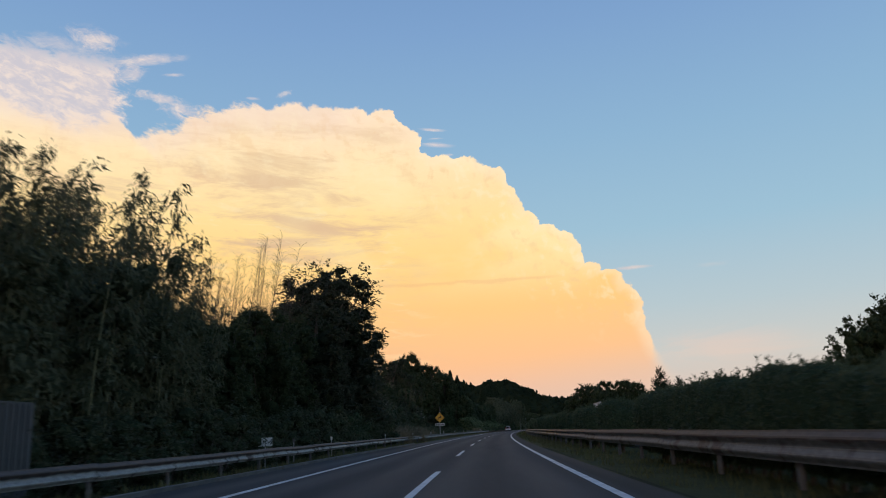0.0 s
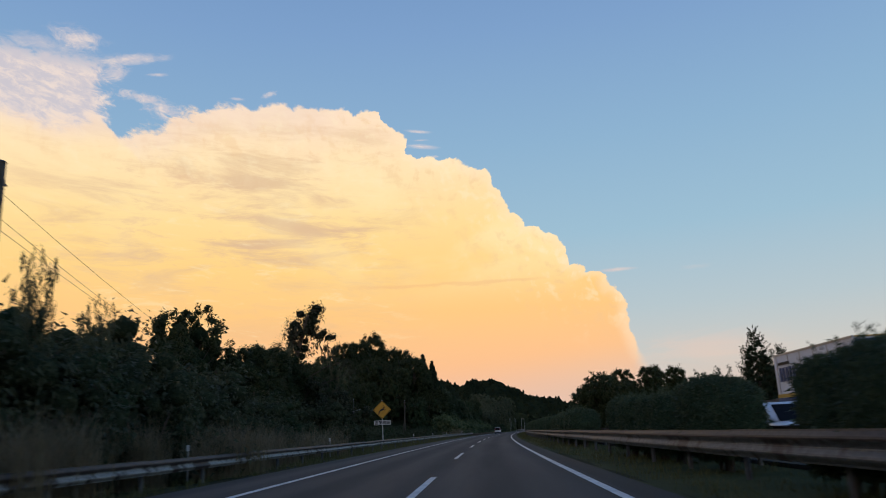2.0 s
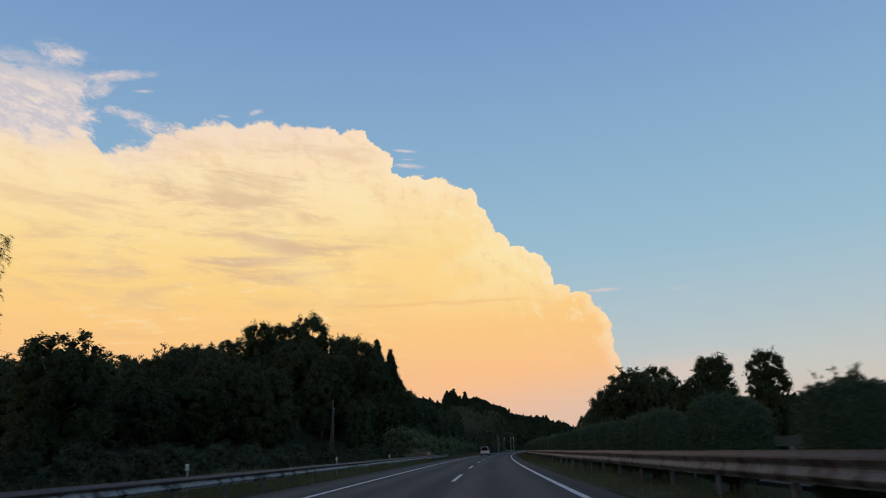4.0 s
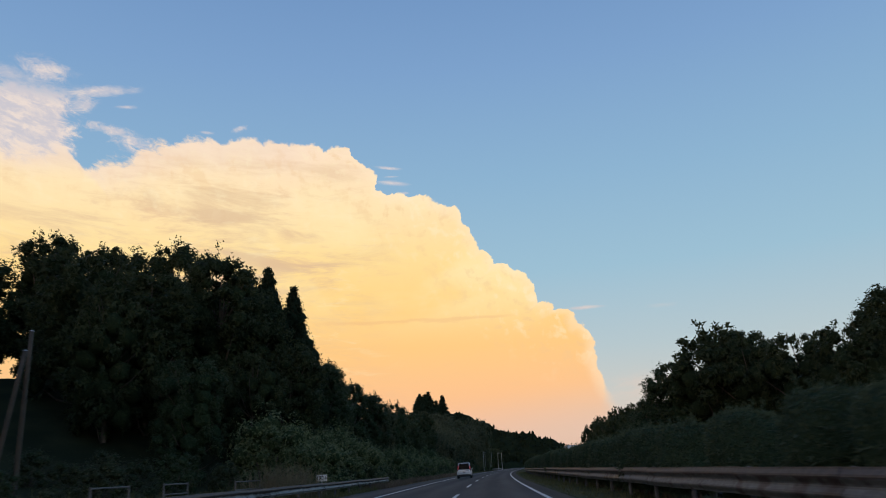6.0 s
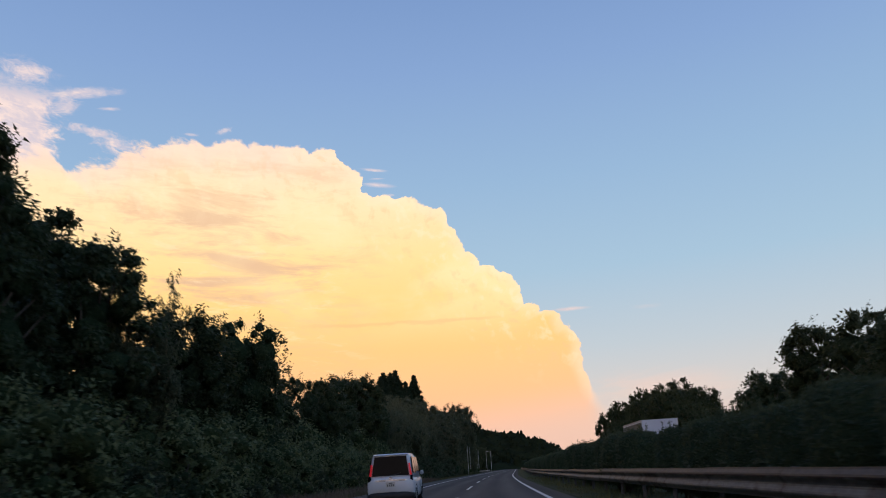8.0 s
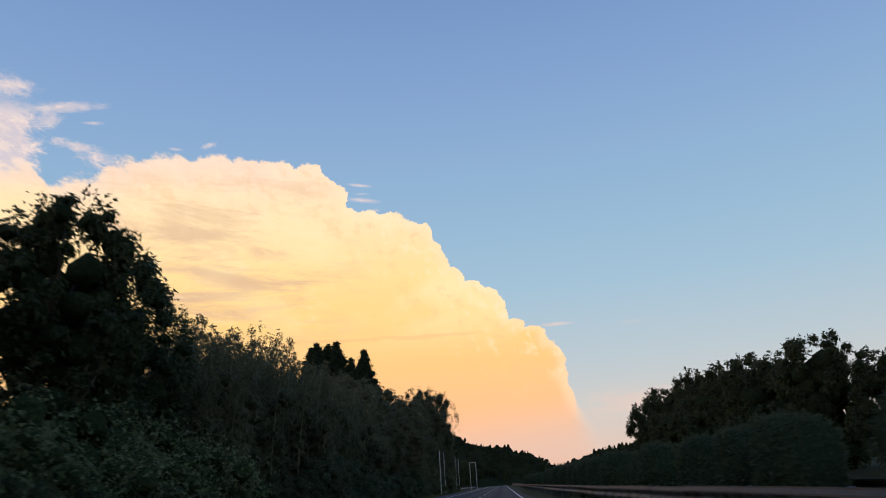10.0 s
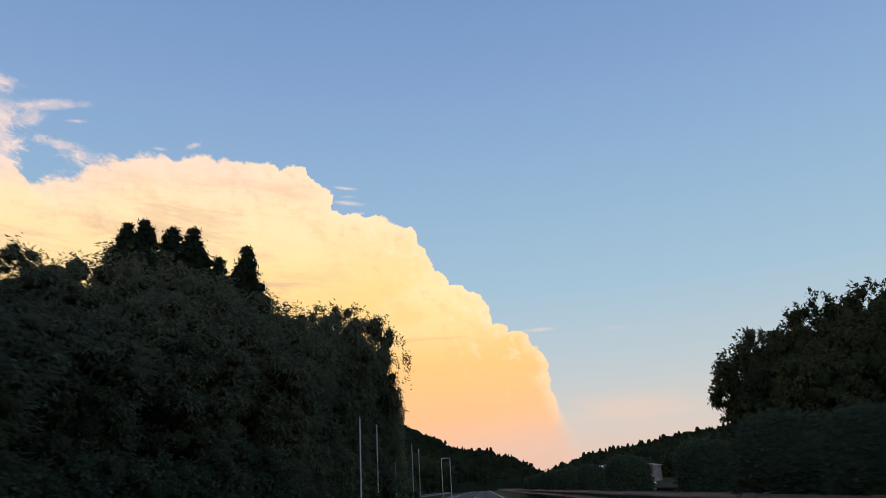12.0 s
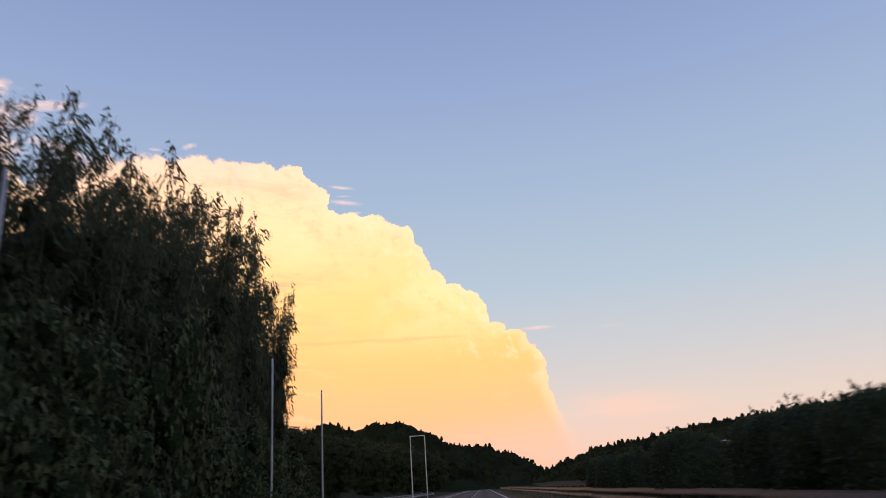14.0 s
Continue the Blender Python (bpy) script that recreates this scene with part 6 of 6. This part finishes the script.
def deer_sign(s, o):
    ob = thing("warning_sign", "yellow diamond animal warning sign on a steel post", "road sign", put(s, o, -0.1, 4))
    b = Build()
    b.add(cyl(0.045, 4.5, 12))
    part("post", b.mesh("post", STEEL), ob)
    r, zc = 0.86, 3.55
    b = Build()
    ring = []
    for k in range(4):
        a0 = pi / 2 * k
        for d in (-0.07, 0.0, 0.07):
            ring.append((r * (1 - abs(d) * 0.6) * cos(a0 + d), r * (1 - abs(d) * 0.6) * sin(a0 + d)))
    b.add(ring_loft([[(x, y, zc + z) for x, z in ring] for y in (-0.075, -0.06)]))
    plate = part("diamond_plate", b.mesh("diamond_plate", SIGN_YELLOW), ob)
    b = Build()
    rim = [(x * 0.95, z * 0.95) for x, z in ring]
    rim2 = [(x * 0.91, z * 0.91) for x, z in ring]
    n = len(ring)
    b.add(([(x, -0.078, zc + z) for x, z in rim] + [(x, -0.078, zc + z) for x, z in rim2], [(i, (i + 1) % n, n + (i + 1) % n, n + i) for i in range(n)]))
    part("border", b.mesh("border", INK), plate)
    # leaping animal: body, neck, head, antlers, legs
    b = Build()
    y = -0.079

    def limb(pts, w0, w1):
        v = []
        for k, (x, z) in enumerate(pts):
            x1, z1 = pts[min(k + 1, len(pts) - 1)]
            x0, zz0 = pts[max(k - 1, 0)]
            d = Vector((x1 - x0, z1 - zz0)).normalized()
            w = w0 + (w1 - w0) * k / (len(pts) - 1)
            v += [(x - d.y * w, y, zc + z + d.x * w), (x + d.y * w, y, zc + z - d.x * w)]
        b.add((v, [(2 * k, 2 * k + 2, 2 * k + 3, 2 * k + 1) for k in range(len(pts) - 1)]))

    limb([(-0.22, -0.08), (-0.05, -0.02), (0.12, 0.08)], 0.075, 0.085)
    limb([(0.1, 0.1), (0.18, 0.22), (0.22, 0.27)], 0.05, 0.035)
    limb([(0.19, 0.26), (0.31, 0.22)], 0.045, 0.025)
    limb([(0.2, 0.28), (0.14, 0.38), (0.17, 0.46)], 0.016, 0.01)
    limb([(0.13, 0.05), (0.27, 0.06), (0.33, 0.0)], 0.03, 0.015)
    limb([(0.12, 0.02), (0.22, -0.04), (0.2, -0.12)], 0.03, 0.015)
    limb([(-0.22, -0.1), (-0.3, -0.24), (-0.36, -0.4)], 0.045, 0.015)
    limb([(-0.2, -0.12), (-0.22, -0.28), (-0.3, -0.42)], 0.04, 0.015)
    part("animal_figure", b.mesh("animal_figure", INK), plate)
    b = Build()
    b.add(box(-0.8, 0.8, -0.075, -0.06, 2.13, 2.55))
    sub = part("supplementary_plate", b.mesh("supplementary_plate", SIGN_WHITE), ob)
    for k in range(4):
        x = -0.72 + k * 0.37
        b = Build()
        for dz in (0.0, 0.12, 0.24):
            b.add(box(x, x + 0.3, -0.079, -0.076, 2.19 + dz, 2.25 + dz))
        for dx in (0.0, 0.13, 0.26):
            b.add(box(x + dx, x + dx + 0.04, -0.0805, -0.0795, 2.19, 2.5))
        part("dark_mark", b.mesh("dark_mark", INK), sub)
    return ob


deer_sign(134.3, -10.5)


def pole(name, label, s, o, top, r0, r1, mat, lean=(0, 0), category="pole"):
    ob = thing(name, label, category, put(s, o, ground_z(s, o) - 0.3))
    b = Build()
    h = top - ground_z(s, o) + 0.3
    b.add(tube([Vector((lean[0] * k / 4, lean[1] * k / 4, h * k / 4)) for k in range(5)], [r0 + (r1 - r0) * k / 4 for k in range(5)], 12))
    part("shaft", b.mesh("shaft", mat, True), ob)
    b = Build()
    b.add(cyl(r1 * 1.12, 0.05, 12, r1 * 0.6, h - 0.01), Matrix.Translation((lean[0], lean[1], 0)))
    part("cap", b.mesh("cap", STEEL), ob)
    return ob


for s_, z_ in ((422.0, 6.2), (430.4, 6.3), (438.0, 6.6), (442.6, 7.0), (460.4, 6.5), (470.0, 6.4)):
    tagged(pole("net_pole", "slim pale steel pole beside the guard rail", s_, -8.2, z_, 0.05, 0.04, POLE_WHITE), group="slim pale poles")
gp_ = thing("pole_frame", "pale steel pole pair joined by a top bar", "pole", put(515, -6.9, 0))
for x_ in (-0.8, 0.8):
    b_2 = Build()
    b_2.add(cyl(0.055, 7.1, 10), Matrix.Translation((x_, 0, -0.2)))
    part("upright", b_2.mesh("upright", POLE_WHITE), gp_)
b_2 = Build()
b_2.add(box(-0.85, 0.85, -0.04, 0.04, 6.82, 6.9))
part("top_bar", b_2.mesh("top_bar", POLE_WHITE), gp_)
pole("chimney_pole", "thick brown concrete pole above the scrub", 80.2, -13, 8.9, 0.2, 0.18, BARK)
up_ = pole("utility_pole", "tall concrete utility pole with crossarms", 92, -22, 15.0, 0.17, 0.1, CONCRETE)
for z_, w_ in ((13.0, 1.1), (11.6, 0.8), (12.4, 0.6)):
    b_2 = Build()
    b_2.add(box(-w_, w_, -0.05, 0.05, z_ - ground_z(92, -22), z_ + 0.1 - ground_z(92, -22)))
    for k_ in (-0.9, -0.4, 0.4, 0.9):
        b_2.add(cyl(0.045, 0.2, 8), Matrix.Translation((k_ * w_, 0, z_ + 0.1 - ground_z(92, -22))))
    part("crossarm", b_2.mesh("crossarm", POST), up_)
for s_, o_, z_, ln_ in ((217.5, -20.0, 7.9, (0, 0)), (216.2, -20.3, 6.9, (0.55, 0.6))):
    pole("wooden_pole", "weathered wooden pole in the grassy verge", s_, o_, z_, 0.12, 0.09, DEADWOOD, ln_)
# cables from the utility pole to the hill
for k_, z_ in enumerate((12.9, 11.5, 12.5)):
    a_, b_v = at(92, -22 - 0.5 * k_, z_ + 0.3), at(214, -48 - 0.8 * k_, 12.5 - 0.5 * k_)
    b_2 = Build()
    b_2.add(tube([a_.lerp(b_v, i / 14) - Vector((0, 0, 2.2 * 4 * (i / 14) * (1 - i / 14))) for i in range(15)], [0.012] * 15, 4))
    thing("power_cable", "thin dark power cable sagging between poles", "cable", me=b_2.mesh("power_cable", TRIM_BLACK))

# arrow-like lamp arm on a thin pole
wp_ = pole("sign_pole", "thin grey pole with a slanted pale arm", 141, -14.6, 4.9, 0.035, 0.03, POST)
b_2 = Build()
b_2.add(tube([Vector((-1.0, 0, 3.5)), Vector((0, 0, 3.75)), Vector((0.8, 0, 3.95))], [0.03, 0.035, 0.02], 6)).add(box(-1.05, -0.4, -0.12, 0.12, 3.46, 3.5))
part("arm", b_2.mesh("arm", SIGN_WHITE), wp_)


def gate(s, o, wide, rails=3):
    ob = thing("handrail", "small grey tubular railing in the grass", "railing", put(s, o, ground_z(s, o) - 0.05, 90))
    for x in (0.0, wide):
        b = Build()
        b.add(cyl(0.035, 1.25, 10), Matrix.Translation((x, 0, 0)))
        part("upright", b.mesh("upright", POST), ob)
    for k in range(rails):
        b = Build()
        z = 1.2 - 0.35 * k
        b.add(tube([Vector((0, 0, z)), Vector((wide, 0, z))], [0.028, 0.028], 8))
        part("bar", b.mesh("bar", POST), ob)
    return ob


gate(207.5, -11.4, 2.4, 2)
gate(213.0, -11.6, 2.2)
gate(219.0, -11, 3.6, 2)

# panel fence at the start
FENCE = surface("grey_fence_panel", (0.05, 0.05, 0.052), (0.1, 0.1, 0.1), 1.5, 0.8, 0.0, 0.1)
fence_ = thing("panel_fence", "grey ribbed panel fence behind the guard rail", "fence", put(-6, -9.75, -0.2))
fb_, fp_ = Build(), Build()
fb_.add(box(-0.02, 0.02, 0, 1.98, 0.1, 2.25))
fp_.add(box(-0.05, 0.07, -0.05, 0.05, 0, 2.32))
rib_ = mesh_of("rib", *box(0.02, 0.05, 0, 0.08, 0.12, 2.22), FENCE)
fbm_, fpm_ = fb_.mesh("panel", FENCE), fp_.mesh("fence_post", STEEL)
for k_ in range(11):
    pn_ = part("panel", fbm_, fence_, "", Matrix.Translation((0, k_ * 2.0 + 0.05, 0)))
    for j_ in range(9):
        part("rib", rib_, pn_, "", Matrix.Translation((0, 0.08 + j_ * 0.21, 0)))
    part("fence_post", fpm_, fence_, "", Matrix.Translation((0, k_ * 2.0, 0)))


def delineator(s, o, mat, high=0.95, plate=(0.09, 0.16)):
    ob = thing("delineator", "short reflector plate on a thin post", "road marker", put(s, o, 0.0), group="reflector posts")
    b = Build()
    b.add(cyl(0.02, high, 8))
    part("post", b.mesh("post", STEEL), ob)
    b = Build()
    b.add(box(-plate[0], plate[0], -0.03, -0.015, high - plate[1], high + plate[1]))
    part("reflector", b.mesh("reflector", mat), ob)
    return ob


for s_ in (34.7, 42.9, 64, 84, 104, 124, 146, 168, 190):
    delineator(s_, -8.9, SIGN_WHITE if s_ > 40 else POST, 0.95, (0.05, 0.09))
for s_ in (61, 123, 185, 273, 335, 393, 457):
    delineator(s_, 6.1, ORANGE, 0.95, (0.11, 0.11))

# noise wall behind the opposite carriageway
nw_ = thing("noise_wall", "grey concrete panel wall beside the opposite carriageway", "wall", put(30, 19.5, -0.2), kind="structure")
wb_, wp2_ = Build(), Build()
wb_.add(box(-0.07, 0.07, 0.06, 3.94, 0, 2.3)).add(box(-0.1, 0.1, 0.06, 3.94, 2.3, 2.36))
wp2_.add(box(-0.1, 0.1, -0.06, 0.06, 0, 2.4))
wbm_, wpm_ = wb_.mesh("wall_panel", WALL_GREY), wp2_.mesh("wall_post", POST)
for k_ in range(34):
    m_ = nw_.matrix_basis.inverted() @ put(30 + k_ * 4, 19.5, -0.2)
    part("wall_panel", wbm_, nw_, "", m_)
    part("wall_post", wpm_, nw_, "", m_)

# low building past the opposite carriageway
sh_ = thing("low_building", "low pale-roofed building behind the bushes", "building", put(530, 27, 0.6, 8))
b_2 = Build()
b_2.add(box(-5, 5, -12, 12, 0, 2.9))
part("wall", b_2.mesh("wall", CONCRETE), sh_)
b_2 = Build()
b_2.add(([(-5.4, -12.5, 2.9), (5.4, -12.5, 2.9), (0, -12.5, 3.9), (-5.4, 12.5, 2.9), (5.4, 12.5, 2.9), (0, 12.5, 3.9)], [(0, 2, 5, 3), (2, 1, 4, 5), (0, 1, 2), (3, 5, 4), (0, 3, 4, 1)]))
part("roof", b_2.mesh("roof", SIGN_WHITE), sh_, "pale sheet roof")

# ---- grass ----
gr_ = random.Random(21)
spots_ = [(at(s, o, ground_z(s, o) - 0.02), gr_.uniform(0.5, 1.2)) for s, o in ((gr_.uniform(0, 330), gr_.uniform(3.2, 6.6)) for _ in range(2600))]
scatter_grass("median_grass", "short dull green grass in the median", spots_, GRASS, 0.28, 12, 0.009, 0.2, 6)
spots_ = [(at(s, o, ground_z(s, o) - 0.02), gr_.uniform(0.5, 1.3)) for s, o in ((gr_.uniform(100, 232), -8.9 - abs(gr_.gauss(0, 3.2))) for _ in range(1500))]
scatter_grass("verge_grass", "tall pale grass along the verge", spots_, GRASS, 0.8, 16, 0.012, 0.3, 7)
spots_ = [(at(s, o, ground_z(s, o) - 0.02), gr_.uniform(0.5, 1.2)) for s, o in ((gr_.uniform(-5, 470), gr_.uniform(-9.6, -7.5)) for _ in range(1600))]
scatter_grass("roadside_weeds", "low weeds under the guard rail", spots_, GRASS, 0.34, 14, 0.012, 0.2, 8)
spots_ = [(at(s, o, ground_z(s, o) - 0.02), gr_.uniform(0.7, 1.25)) for s, o in ((s0 + gr_.gauss(0, 0.7), o0 + gr_.gauss(0, 0.4)) for s0, o0 in ((74.6, -9.2), (76.2, -9.1), (78, -9.4), (86.5, -8.9), (88, -9.0), (84, -9.9), (93, -9.8), (97, -9.7), (103, -9.9), (107, -9.6), (222, -10.2), (226, -10)) for _ in range(9))]
scatter_grass("pampas_grass", "tufts of tall pale pampas grass at the rail", spots_, PAMPAS, 1.9, 80, 0.009, 0.24, 9)

spots_ = [(at(s, o, ground_z(s, o) - 0.02), gr_.uniform(0.5, 1.3)) for s, o in ((gr_.uniform(240, 345), gr_.uniform(-10.0, -7.45)) for _ in range(1300))]
scatter_grass("dry_grass", "dry brownish grass that hides the verge", spots_, DRY, 0.6, 18, 0.011, 0.25, 10)
for k_ in range(30):
    s_ = 238 + k_ * 3.5
    grow("shrub", s_, -9.9 - PICK.uniform(0, 0.4), 1.5 + PICK.uniform(-0.3, 0.6), 0.75, group="roadside shrubs")

# plants of the kit that stand nowhere
for kind_, row_ in KIT.items():
    for k_, ob_ in enumerate(row_):
        if (kind_, k_) not in USED:
            for o_ in (*ob_.children_recursive, ob_):
                bpy.data.objects.remove(o_)
